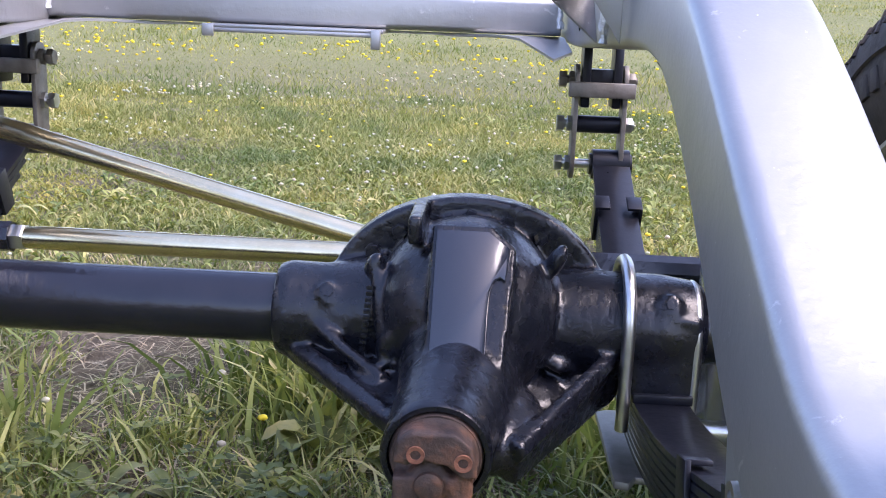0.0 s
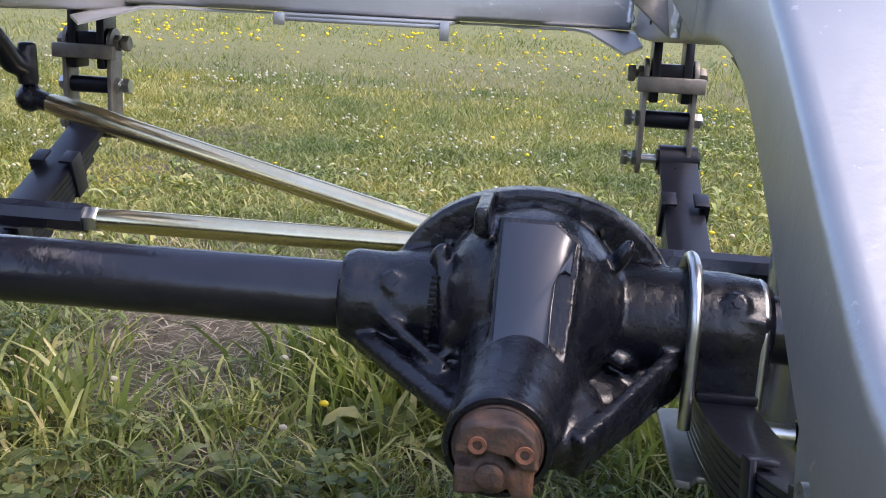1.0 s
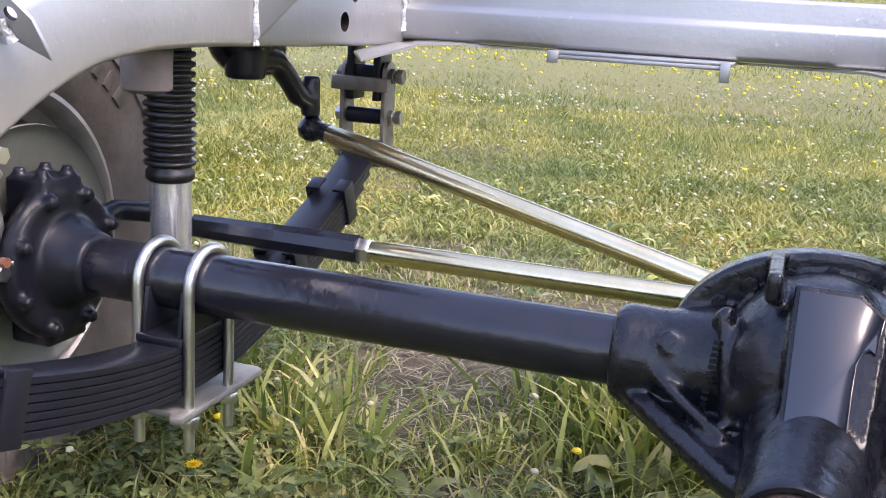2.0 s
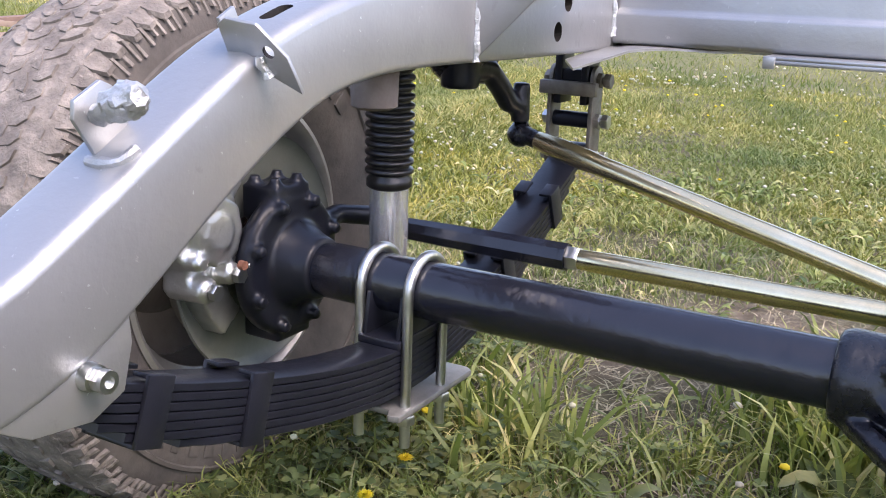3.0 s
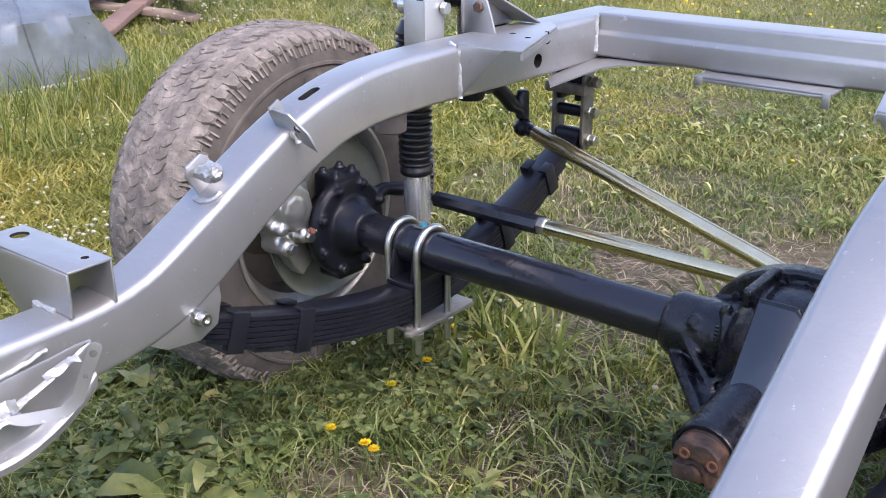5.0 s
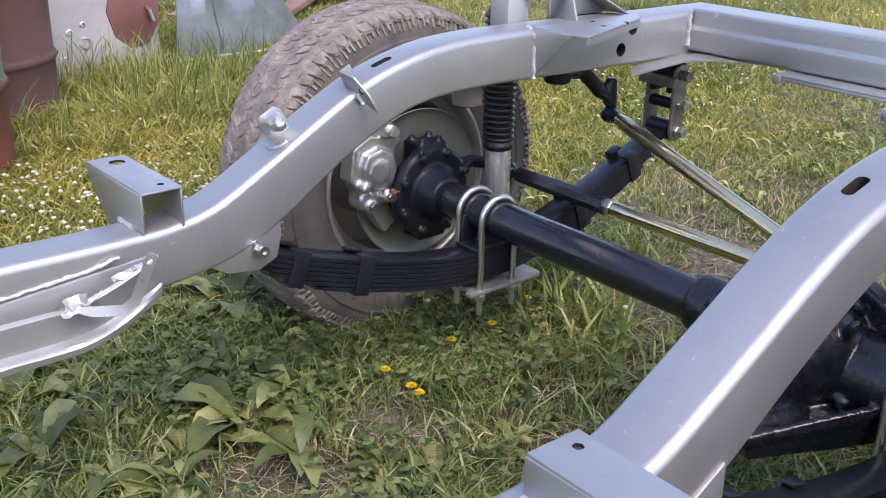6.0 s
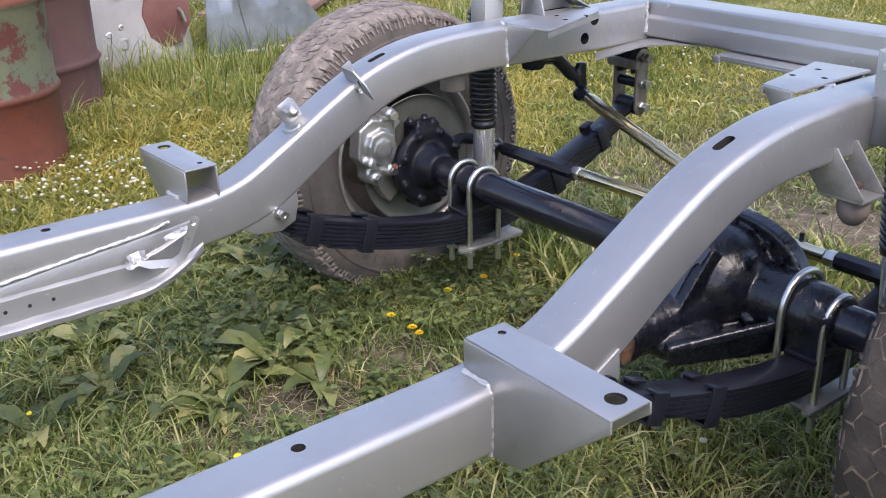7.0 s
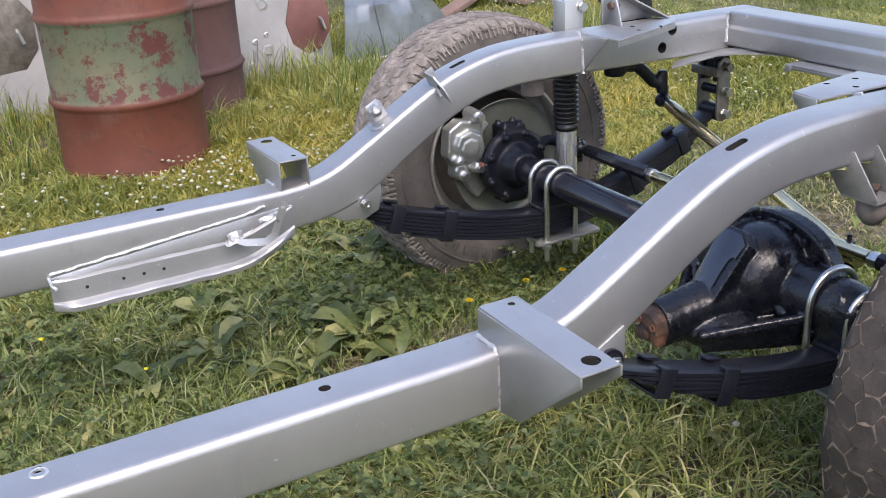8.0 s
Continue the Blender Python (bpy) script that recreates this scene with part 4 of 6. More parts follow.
def shock(flip):
    s = -1 if flip else 1
    top = Vector((0.534, 0.100, 0.795) if flip else (0.537, 0.044, 0.797))
    low = Vector((0.540, 0.114, 0.228) if flip else (0.555, 0.096, 0.226))
    axis = (low - top).normalized()
    t = thing("shock_absorber", (s * low.x, low.y, low.z), "silver shock absorber with ribbed black rubber boot", "shock absorber", "shock absorbers")
    length = (low - top).length
    bm = bmesh.new()
    prof = [(0.024, 0.010), (0.026, 0.022), (0.036, 0.026)]
    d = 0.046
    end = 0.324 if flip else 0.304
    while d < end - 0.016:
        prof += [(d, 0.0325), (d + 0.0025, 0.0335), (d + 0.0055, 0.0325), (d + 0.0075, 0.0275), (d + 0.0100, 0.0275)]
        d += 0.0125
    prof += [(end - 0.014, 0.031), (end - 0.004, 0.0315), (end, 0.026)]
    lathe(bm, prof, top, axis, 36)
    part("boot", bm, RUBBER, t, "ribbed black rubber boot", flip, smooth=60)
    bm = bmesh.new()
    lathe(bm, [(0.28, 0.0262), (0.31, 0.0268), (length - 0.035, 0.0268), (length - 0.024, 0.024), (length - 0.02, 0.016)], top, axis, 36)
    part("body", bm, CHROME, t, "bright metal tube", flip)
    for o in (top, low):
        bm = bmesh.new()
        lathe(bm, [(-0.020, 0.011), (-0.020, 0.0185), (0.020, 0.0185), (0.020, 0.011)], o, (1, 0, 0), 28, closed=True)
        eye = part("eye", bm, CHROME, t, "", flip)
        bm = bmesh.new()
        lathe(bm, [(-0.026, 0.0125), (-0.020, 0.016), (0.020, 0.016), (0.026, 0.0125)], o, (1, 0, 0), 20)
        part("eye_bush", bm, RUBBER, eye, "", flip)
    bm = bmesh.new()
    sweep(bm, [top + axis * 0.012, top + axis * 0.03], 0.012, 14)
    part("rod", bm, CHROME, t, "", flip)
    bm = bmesh.new()
    bolt(bm, top + Vector((0.038, 0, 0)), (-1, 0, 0), 0.012, 0.007, 0.075, 0.011)
    inner = 0.452 if flip else 0.490
    sweep(bm, [top + Vector((0.03, 0, 0)), (inner, top.y, top.z)], 0.0065, 10)
    if flip:
        hexagon(bm, (inner - 0.001, top.y, top.z), (1, 0, 0), 0.012, 0.010)
    part("top_bolt", bm, ZINC, t, "", flip)
    if flip:
        bm = bmesh.new()
        p = top + axis * (top.z - 0.370)
        c0 = bmesh.ops.create_grid(bm, x_segments=10, y_segments=1, size=0.5)["verts"]
        for v in c0:
            a = math.pi * (1.05 + 0.55 * (v.co.x + 0.5))
            q = p + axis * (0.016 * v.co.y)
            v.co = q + 0.0273 * Vector((math.cos(a), math.sin(a), 0))
        bmesh.ops.recalc_face_normals(bm, faces=bm.faces)
        part("sticker", bm, STICKER, t, "small blue sticker", flip)


shock(True)
shock(False)

# ------------------------------------------------------------------ steering
tie = thing("tie_rod", (0, 0.17, 0.39), "tie rod, gold zinc bar with black ends", "steering rod")
A, B = Vector((-0.592, 0.190, 0.394)), Vector((0.62, 0.200, 0.388))
along_t = lambda x: A.lerp(B, (x - A.x) / (B.x - A.x))  # noqa: E731
bm = bmesh.new()
sweep(bm, [along_t(-0.288), along_t(-0.27), along_t(-0.25), along_t(0.20), along_t(0.345)], [0.0135, 0.0145, 0.0150, 0.0150, 0.0135], 20)
part("gold_bar", bm, GOLD, tie, "gold zinc plated bar")
bm = bmesh.new()
sweep(bm, [along_t(-0.555), along_t(-0.50), along_t(-0.42), along_t(-0.305)], [0.0165, 0.0175, 0.0185, 0.0195], 8)
part("black_sleeve", bm, BLACK, tie, "tapered black sleeve")
bm = bmesh.new()
sweep(bm, [along_t(0.370), along_t(0.60)], 0.0185, 8)
part("black_sleeve", bm, BLACK, tie)
for x, w in ((-0.305, 0.017), (0.348, 0.022)):
    bm = bmesh.new()
    hexagon(bm, along_t(x), B - A, 0.017, w)
    part("lock_nut", bm, ZINC, tie, "white zinc lock nut")
for p in (A, B):
    bm = bmesh.new()
    blob(bm, p, (0.024, 0.024, 0.022), detail=2)
    sweep(bm, [p + Vector((0, 0, -0.04)), p + Vector((0, 0, 0.03))], 0.010, 12)
    cast(part("ball_joint", bm, CAST, tie), 0.003, 3)

drag = thing("drag_link", (0, 0.25, 0.42), "drag link, gold zinc bar between pitman arm and axle", "steering rod")
P0, P1 = Vector((-0.463, 0.366, 0.522)), Vector((0.262, 0.222, 0.374))
bm = bmesh.new()
sweep(bm, [P0.lerp(P1, k) for k in (0.04, 0.07, 0.16, 0.2, 0.9, 0.97)], [0.0135, 0.0165, 0.0165, 0.0150, 0.0150, 0.0135], 20)
part("gold_bar", bm, GOLD, drag, "gold zinc plated bar")
bm = bmesh.new()
blob(bm, P0 + Vector((-0.004, 0.002, -0.002)), (0.022, 0.022, 0.020), detail=2)
sweep(bm, [P0 + Vector((-0.006, 0.006, -0.01)), P0 + Vector((-0.010, 0.012, 0.035))], 0.012, 12)
sweep(bm, [P0, P0.lerp(P1, 0.05)], 0.014, 12)
cast(part("ball_joint", bm, CAST, drag, "black ball joint"), 0.003, 3)
bm = bmesh.new()
sweep(bm, [P1.lerp(P0, 0.02), P1 + Vector((0.03, -0.01, -0.004)), P1 + Vector((0.055, -0.018, -0.006))], [0.016, 0.019, 0.014], 14)
blob(bm, P1 + Vector((0.028, -0.012, 0.0)), (0.026, 0.022, 0.020), detail=2)
part("gold_eye", bm, GOLD, drag, "gold plated rod end")
bm = bmesh.new()
hexagon(bm, P1 + Vector((0.022, -0.012, 0.016)), (0, 0, 1), 0.012, 0.012)
sweep(bm, [P1 + Vector((0.022, -0.012, 0.02)), P1 + Vector((0.022, -0.012, 0.042))], 0.005, 10)
part("castle_nut", bm, SATIN, drag)
bm = bmesh.new()
sweep(bm, [P1 + Vector((0.022, -0.012, -0.01)), P1 + Vector((0.022, -0.012, -0.04))], [0.015, 0.018], 12)
part("dust_boot", bm, RUBBER, drag)

box_thing = thing("steering_box", (-0.52, 0.26, 0.60), "black cast steering box with drooping pitman arm", "steering box")
bm = bmesh.new()
sweep(bm, [(-0.525, 0.30, 0.60), (-0.525, 0.305, 0.72), (-0.53, 0.31, 0.98)], [0.040, 0.052, 0.050], 24)
sweep(bm, [(-0.57, 0.25, 0.80), (-0.50, 0.25, 0.80)], 0.030, 18)
blob(bm, (-0.52, 0.255, 0.66), (0.05, 0.055, 0.06))
cast(part("gear_housing", bm, CAST, box_thing, "black cast housing"), 0.006, 4)
bm = bmesh.new()
arm = [(-0.505, 0.240, 0.618), (-0.497, 0.262, 0.628), (-0.488, 0.292, 0.622), (-0.482, 0.318, 0.598), (-0.478, 0.342, 0.572), (-0.470, 0.366, 0.564)]
sweep(bm, arm, [0.026, 0.022, 0.0175, 0.0165, 0.0165, 0.017], 14)
lathe(bm, [(-0.03, 0.028), (0.016, 0.028)], (-0.505, 0.238, 0.628), (0, 0, 1), 20)
lathe(bm, [(-0.03, 0.015), (0.022, 0.0135)], (-0.468, 0.366, 0.570), (0, 0, 1), 14)
hexagon(bm, (-0.468, 0.366, 0.588), (0, 0, 1), 0.014, 0.012)
cast(part("pitman_arm", bm, SATIN, box_thing, "drooping black pitman arm"), 0.004, 3)

# ------------------------------------------------------------------ wheels and brakes
WX, WY, WZ, WR = 0.804, 0.010, 0.3775, 0.381


def wheel(flip):
    s = -1 if flip else 1
    t = thing("wheel", (s * WX, WY, G - 0.03), "steel wheel with a dusty, worn all-terrain tyre" if flip else "wheel with a dark worn tyre, dried mud in its grooves", "wheel", "front wheels")
    o = Vector((WX, WY, WZ))
    rubber = TYRE if flip else TYRE_DARK
    # carcass: inner side towards the car is the low side of the axis
    prof = [(-0.080, 0.205), (-0.096, 0.222), (-0.108, 0.255), (-0.111, 0.290), (-0.106, 0.325), (-0.098, 0.348), (-0.086, 0.361), (-0.06, 0.367), (-0.02, 0.370), (0.02, 0.370), (0.06, 0.367),
            (0.086, 0.361), (0.098, 0.348), (0.106, 0.325), (0.111, 0.290), (0.108, 0.255), (0.096, 0.222), (0.080, 0.205)]
    bm = bmesh.new()
    lathe(bm, prof, o, (1, 0, 0), 128)
    for f in [f for f in bm.faces if len(f.verts) > 4]:
        bm.faces.remove(f)
    for f in bm.faces:
        c = f.calc_center_median() - o
        f.material_index = int(math.hypot(c.y, c.z) > 0.352)
    tyre = part("tyre", bm, SIDEWALL, t, "dusty worn tyre", flip, smooth=60, mats=(TYRE if flip else TYRE_MUD,))
    # sidewall ring and raised bars of worn lettering
    bm = bmesh.new()
    for side in (-1, 1):
        rings = [[o + Vector((side * d, r * math.cos(2 * math.pi * k / 96), r * math.sin(2 * math.pi * k / 96))) for k in range(96)] for d, r in ((0.1105, 0.300), (0.1135, 0.302), (0.1125, 0.307), (0.109, 0.309))]
        vs = [[bm.verts.new(p) for p in ring] for ring in rings]
        for a, b in zip(vs, vs[1:]):
            for k in range(96):
                bm.faces.new((a[k], a[(k + 1) % 96], b[(k + 1) % 96], b[k]))
    bmesh.ops.recalc_face_normals(bm, faces=bm.faces)
    part("sidewall_rib", bm, SIDEWALL, tyre, "", flip)
    for c in range(2):
        for k in range(9):
            bm = bmesh.new()
            a = math.pi * c + 0.12 * k + 2.3
            m = Matrix.Translation(o) @ Matrix.Rotation(a, 4, "X")
            box(bm, -0.1125, -0.107, -0.011 + 0.004 * (k % 3), 0.011 - 0.003 * (k % 2), 0.262, 0.288, m)
            part("sidewall_mark", bm, SIDEWALL, tyre, "", flip, bevel=0.001)
    # tread: staggered rows of worn blocks, packed with dust or dried mud
    rnd = random.Random(3 if flip else 4)
    bm = bmesh.new()
    if flip:
        count, rise = 82, 0.0031
        lanes = ((-0.092, 0.026, 0.25), (-0.066, 0.026, -0.5), (-0.040, 0.026, 0.5), (-0.0135, 0.026, -0.5), (0.0135, 0.026, 0.5), (0.040, 0.026, -0.5), (0.066, 0.026, 0.5), (0.092, 0.026, 0.25))
        for row, (xc, wid, skew) in enumerate(lanes):
            for k in range(count):
                a = 2 * math.pi * (k + (row % 2) * 0.5 + rnd.uniform(-0.10, 0.10)) / count
                base = 0.3685 - (0.007 if abs(xc) > 0.06 else 0)
                worn_by = noise.noise(Vector((xc * 22, 3 * math.cos(a), 3 * math.sin(a))))
                h = base + rise * (1 + 0.45 * worn_by) + rnd.uniform(-0.0016, 0.0008)
                lng = math.pi * 0.37 / count * 0.92 * rnd.uniform(0.80, 0.98)
                zig = [(-wid / 2, -0.55), (0.0, -1.0), (wid / 2, -0.6), (wid / 2, 0.6), (0.0, 0.95), (-wid / 2, 0.65)]
                lower, upper = [], []
                for dx, dl in zig:
                    x = xc + dx * 0.95 + rnd.uniform(-0.0016, 0.0016)
                    d = dl * lng + skew * dx + rnd.uniform(-0.0022, 0.0022)
                    drop = 0.012 * max(0, (abs(x) - 0.085) / 0.02)
                    for rad, k2, store in ((base - 0.004 - drop, 1.06, lower), (h - drop, 0.90, upper)):
                        ang = a + d * k2 / 0.37
                        store.append(bm.verts.new(o + Vector((x, rad * math.cos(ang), rad * math.sin(ang)))))
                bm.faces.new(upper)
                for i in range(6):
                    j = (i + 1) % 6
                    bm.faces.new((lower[i], lower[j], upper[j], upper[i]))
    else:
        # six-sided blocks worn almost flush with the mud between them
        count, wide = 60, 0.0233
        half = math.pi * 0.37 / count
        crown_x, crown_r = [0.0, 0.02, 0.06, 0.086, 0.098, 0.106], [0.370, 0.370, 0.367, 0.361, 0.348, 0.325]
        for row in range(6):
            xc = 0.035 * (row - 2.5)
            for k in range(count):
                a = 2 * math.pi * (k + (row % 2) * 0.5 + rnd.uniform(-0.03, 0.03)) / count
                up = 0.0016 * rnd.uniform(0.7, 1.15)
                gap = rnd.uniform(0.0002, 0.0018)
                ring = [(-1, 0), (-0.5, -1), (0, -1), (0.5, -1), (1, 0), (0.5, 1), (0, 1), (-0.5, 1)]
                lower, upper = [], []
                for dx, dl in ring:
                    x = xc + dx * (wide - gap) + rnd.uniform(-0.0020, 0.0020)
                    x = max(-0.1015, min(0.1015, x))
                    d = dl * (half - gap) + 0.22 * dx * wide * (1 if row % 2 else -1) + rnd.uniform(-0.0026, 0.0026)
                    crown = float(np.interp(abs(x), crown_x, crown_r))
                    for rad, grow, store in ((crown - 0.003, 1.0, lower), (crown + up, 0.985, upper)):
                        ang = a + d * grow / 0.37
                        store.append(bm.verts.new(o + Vector((x, rad * math.cos(ang), rad * math.sin(ang)))))
                for q in ((0, 1, 7), (1, 2, 6, 7), (2, 3, 5, 6), (3, 4, 5)):
                    bm.faces.new([upper[i] for i in q])
                for i in range(8):
                    j = (i + 1) % 8
                    bm.faces.new((lower[i], lower[j], upper[j], upper[i]))
    bmesh.ops.recalc_face_normals(bm, faces=bm.faces)
    # short worn ribs run from the tread down over both shoulders
    ribs = 164 if flip else 96
    for k in range(ribs):
        a = 2 * math.pi * (k + rnd.uniform(-0.2, 0.2)) / ribs
        for side in (-1, 1):
            low, up = rnd.uniform(0.326, 0.338), rnd.uniform(0.352, 0.358)
            da = rnd.uniform(0.0055, 0.0085)
            ring = []
            for rad, xo in ((low, 0.1065), (up, 0.0945)):
                for lift, dd in ((-0.003, da * 1.3), (0.0028 if flip else 0.0012, da * 0.8)):
                    for sg in (-1, 1):
                        ang = a + sg * dd
                        ring.append(bm.verts.new(o + Vector((side * (xo + lift), rad * math.cos(ang), rad * math.sin(ang)))))
            for q in ((2, 3, 7, 6), (0, 2, 6, 4), (1, 3, 7, 5), (0, 1, 3, 2), (4, 5, 7, 6)):
                bm.faces.new([ring[i] for i in q])
    bmesh.ops.recalc_face_normals(bm, faces=bm.faces)
    tread = part("tread", bm, rubber, tyre, "worn chunky tread blocks packed with dust", flip)
    tread["kind"] = "stuff"
    # rim
    bm = bmesh.new()
    prof = [(-0.088, 0.214), (-0.092, 0.214), (-0.094, 0.207), (-0.088, 0.200), (-0.078, 0.196), (-0.060, 0.194), (-0.045, 0.176), (0.03, 0.176), (0.06, 0.192), (0.088, 0.200), (0.094, 0.210), (0.090, 0.216),
            (0.084, 0.206), (0.06, 0.198), (0.03, 0.182), (-0.045, 0.182), (-0.058, 0.200), (-0.08, 0.204)]
    lathe(bm, prof, o, (1, 0, 0), 72, closed=True)
    part("rim", bm, RIM, t, "dusty steel rim", flip)
    bm = bmesh.new()
    lathe(bm, [(0.034, 0.178), (0.05, 0.15), (0.06, 0.12), (0.045, 0.09), (0.045, 0.02), (0.050, 0.02), (0.050, 0.088), (0.066, 0.12), (0.056, 0.152), (0.04, 0.180)], o, (1, 0, 0), 48, closed=True)
    part("wheel_disc", bm, SIDEWALL, t, "", flip)


wheel(True)
wheel(False)

for flip in (True, False):
    s = -1 if flip else 1
    t = thing("disc_brake", (s * 0.70, 0, 0.24), "disc brake with pale cast caliper and grey shield", "brake", "front brakes")
    o = Vector((0.690, 0.010, AX))
    bm = bmesh.new()
    rings = []
    for d, r in ((0.0, 0.060), (0.002, 0.148), (-0.006, 0.160), (-0.010, 0.1625), (-0.006, 0.1635), (0.006, 0.150), (0.004, 0.060)):
        rings.append([bm.verts.new(o + Vector((d + 0.004 * math.sin(3 * b), r * math.cos(b), r * math.sin(b)))) for b in (2 * math.pi * k / 60 for k in range(60))])
    for a, b in zip(rings, rings[1:]):
        for k in range(60):
            bm.faces.new((a[k], a[(k + 1) % 60], b[(k + 1) % 60], b[k]))
    bmesh.ops.recalc_face_normals(bm, faces=bm.faces)
    part("shield", bm, SHIELD, t, "grey-green pressed shield", flip)
    bm = bmesh.new()
    lathe(bm, [(0.018, 0.05), (0.018, 0.136), (0.036, 0.136), (0.036, 0.05)], o, (1, 0, 0), 60, closed=True)
    part("disc", bm, STEEL, t, "brake disc", flip)
    # caliper behind the axle: bridge, cylinder and two pins
    bm = bmesh.new()
    for a in np.linspace(-38, 44, 9):
        r = radians(180 - a)
        p = o + Vector((-0.012, 0.128 * math.cos(r), 0.128 * math.sin(r) + 0.025))
        box(bm, -0.022, 0.022, -0.022, 0.022, -0.020, 0.020, Matrix.Translation(p) @ Matrix.Rotation(radians(-a), 4, "X"))
    cy_, cz_ = -0.124, 0.440
    for outline, x_, thick in (([(-0.052, 0.050), (-0.016, 0.072), (0.026, 0.062), (0.050, 0.034), (0.052, -0.030), (0.022, -0.056), (-0.030, -0.060), (-0.060, -0.018)], 0.672, 0.044),
                               ([(-0.030, 0.036), (0.004, 0.046), (0.034, 0.030), (0.042, -0.004), (0.030, -0.034), (-0.008, -0.042), (-0.036, -0.020), (-0.040, 0.012)], 0.644, 0.026)):
        solid(bm, [(cy_ + p, cz_ + q) for p, q in outline], thick, along(x_))
    lathe(bm, [(0.02, 0.030), (0.0, 0.028), (-0.004, 0.024)], (0.632, cy_ - 0.002, cz_), (1, 0, 0), 8)
    for y, z, r in ((-0.098, 0.520, 0.016), (-0.148, 0.372, 0.017), (-0.104, 0.384, 0.015), (-0.160, 0.410, 0.012)):
        lathe(bm, [(0.055, r * 1.2), (0.0, r), (-0.006, r * 0.7)], (0.632, y, z), (1, 0, 0), 10)
    box(bm, 0.650, 0.692, -0.112, -0.080, 0.480, 0.525)
    box(bm, 0.650, 0.692, -0.165, -0.095, 0.366, 0.400)
    deep = Vector((0.0 if flip else 0.045, 0, 0))
    bmesh.ops.translate(bm, verts=bm.verts, vec=deep)
    cast(part("caliper", bm, ALLOY, t, "pale cast metal caliper", flip), 0.0030, 1)
    for y, z in ((-0.098, 0.520), (-0.148, 0.372), (-0.104, 0.384), (-0.082, 0.392)):
        bm = bmesh.new()
        bolt(bm, Vector((0.615, y, z)) + deep, (1, 0, 0), 0.011, 0.007, 0.05, 0.010)
        part("caliper_bolt", bm, ZINC, t, "", flip)
    bm = bmesh.new()
    lathe(bm, [(0, 0.0060), (0.008, 0.0060)], Vector((0.610, -0.105, 0.398)) + deep, (1, 0, 0), 12)
    part("bleed_cap", bm, ORANGE_RUST, t, "red cap", flip)
    bm = bmesh.new()
    lathe(bm, [(0, 0.05), (0.09, 0.05), (0.10, 0.04)], (0.69, 0.010, AX), (1, 0, 0), 28)
    part("hub", bm, RUST, t, "", flip)

# ------------------------------------------------------------------ scrap behind the car


def barrel(at_xy, r, h, material, label, sunk=0.03, lean=0.0):
    x, y = at_xy
    t = thing("steel_drum", (x, y, G - 0.02), label, "barrel", "old drums")
    z = G - sunk
    bm = bmesh.new()
    prof = [(0.0, r * 0.97), (0.004, r * 1.015), (0.016, r * 1.015), (0.022, r)]
    for hoop in (h / 3 + 0.02, 2 * h / 3 + 0.02):
        prof += [(hoop - 0.024, r), (hoop - 0.012, r * 1.018), (hoop, r * 1.045), (hoop + 0.012, r * 1.018), (hoop + 0.024, r)]
    prof += [(h - 0.022, r), (h - 0.016, r * 1.015), (h - 0.004, r * 1.015), (h, r * 0.985), (h - 0.015, r * 0.97)]
    lathe(bm, prof, (x, y, z), (lean, 0, 1), 72)
    for v in bm.verts:
        v.co.x += 0.005 * noise.noise(v.co * 4)
        v.co.y += 0.005 * noise.noise(v.co * 4 + Vector((9, 0, 0)))
    part("shell", bm, material, t, smooth=70)
    bm = bmesh.new()
    lathe(bm, [(0, 0.03), (0.01, 0.03)], (x + r * 0.6, y, z + h - 0.016), (0, 0, 1), 16)
    part("bung", bm, RUST, t)


def drum_paint(name, band):
    """Red-brown primer; between the hoops old green paint flaking off over rust."""
    m, n, l, b = nodes_of(name)
    big, mid, small = noise_tex(n, l, 3, 5), noise_tex(n, l, 11, 8, 0.72), noise_tex(n, l, 120, 4)
    red = ramp(n, l, big, [(0.3, (0.080, 0.021, 0.011)), (0.55, (0.120, 0.034, 0.017)), (0.8, (0.165, 0.060, 0.030))])
    red = mixed(n, l, ramp(n, l, mid, [(0.55, (0, 0, 0)), (0.75, (1, 1, 1))]), red, (0.125, 0.060, 0.040))
    if band:
        g = ramp(n, l, big, [(0.3, (0.060, 0.092, 0.056)), (0.5, (0.098, 0.108, 0.062)), (0.7, (0.145, 0.122, 0.070))])
        flake = ramp(n, l, mid, [(0.53, (0, 0, 0)), (0.57, (1, 1, 1))])
        g = mixed(n, l, flake, g, (0.085, 0.024, 0.018))
        c = n.new("ShaderNodeTexCoord")
        sp = n.new("ShaderNodeSeparateXYZ")
        l.new(c.outputs["Object"], sp.inputs[0])
        zf = ramp(n, l, sp.outputs[2], [(band[0], (0, 0, 0)), (band[0] + 0.008, (1, 1, 1)), (band[1], (1, 1, 1)), (band[1] + 0.008, (0, 0, 0))])
        red = mixed(n, l, zf, red, g)
    wear = noise_tex(n, l, 38, 8, 0.75)
    red = mixed(n, l, ramp(n, l, wear, [(0.54, (0, 0, 0)), (0.66, (0.8, 0.8, 0.8))]), red, (0.055, 0.026, 0.020))
    scuff = noise_tex(n, l, 22, 6, 0.7, distort=1.5)
    red = mixed(n, l, ramp(n, l, scuff, [(0.68, (0, 0, 0)), (0.76, (0.6, 0.6, 0.6))]), red, (0.20, 0.115, 0.075))
    l.new(red, b.inputs["Base Color"])
    b.inputs["Roughness"].default_value = 0.62
    bump(n, l, b, [(mid, 1.0), (small, 0.5)], 0.35, 0.002)
    return m


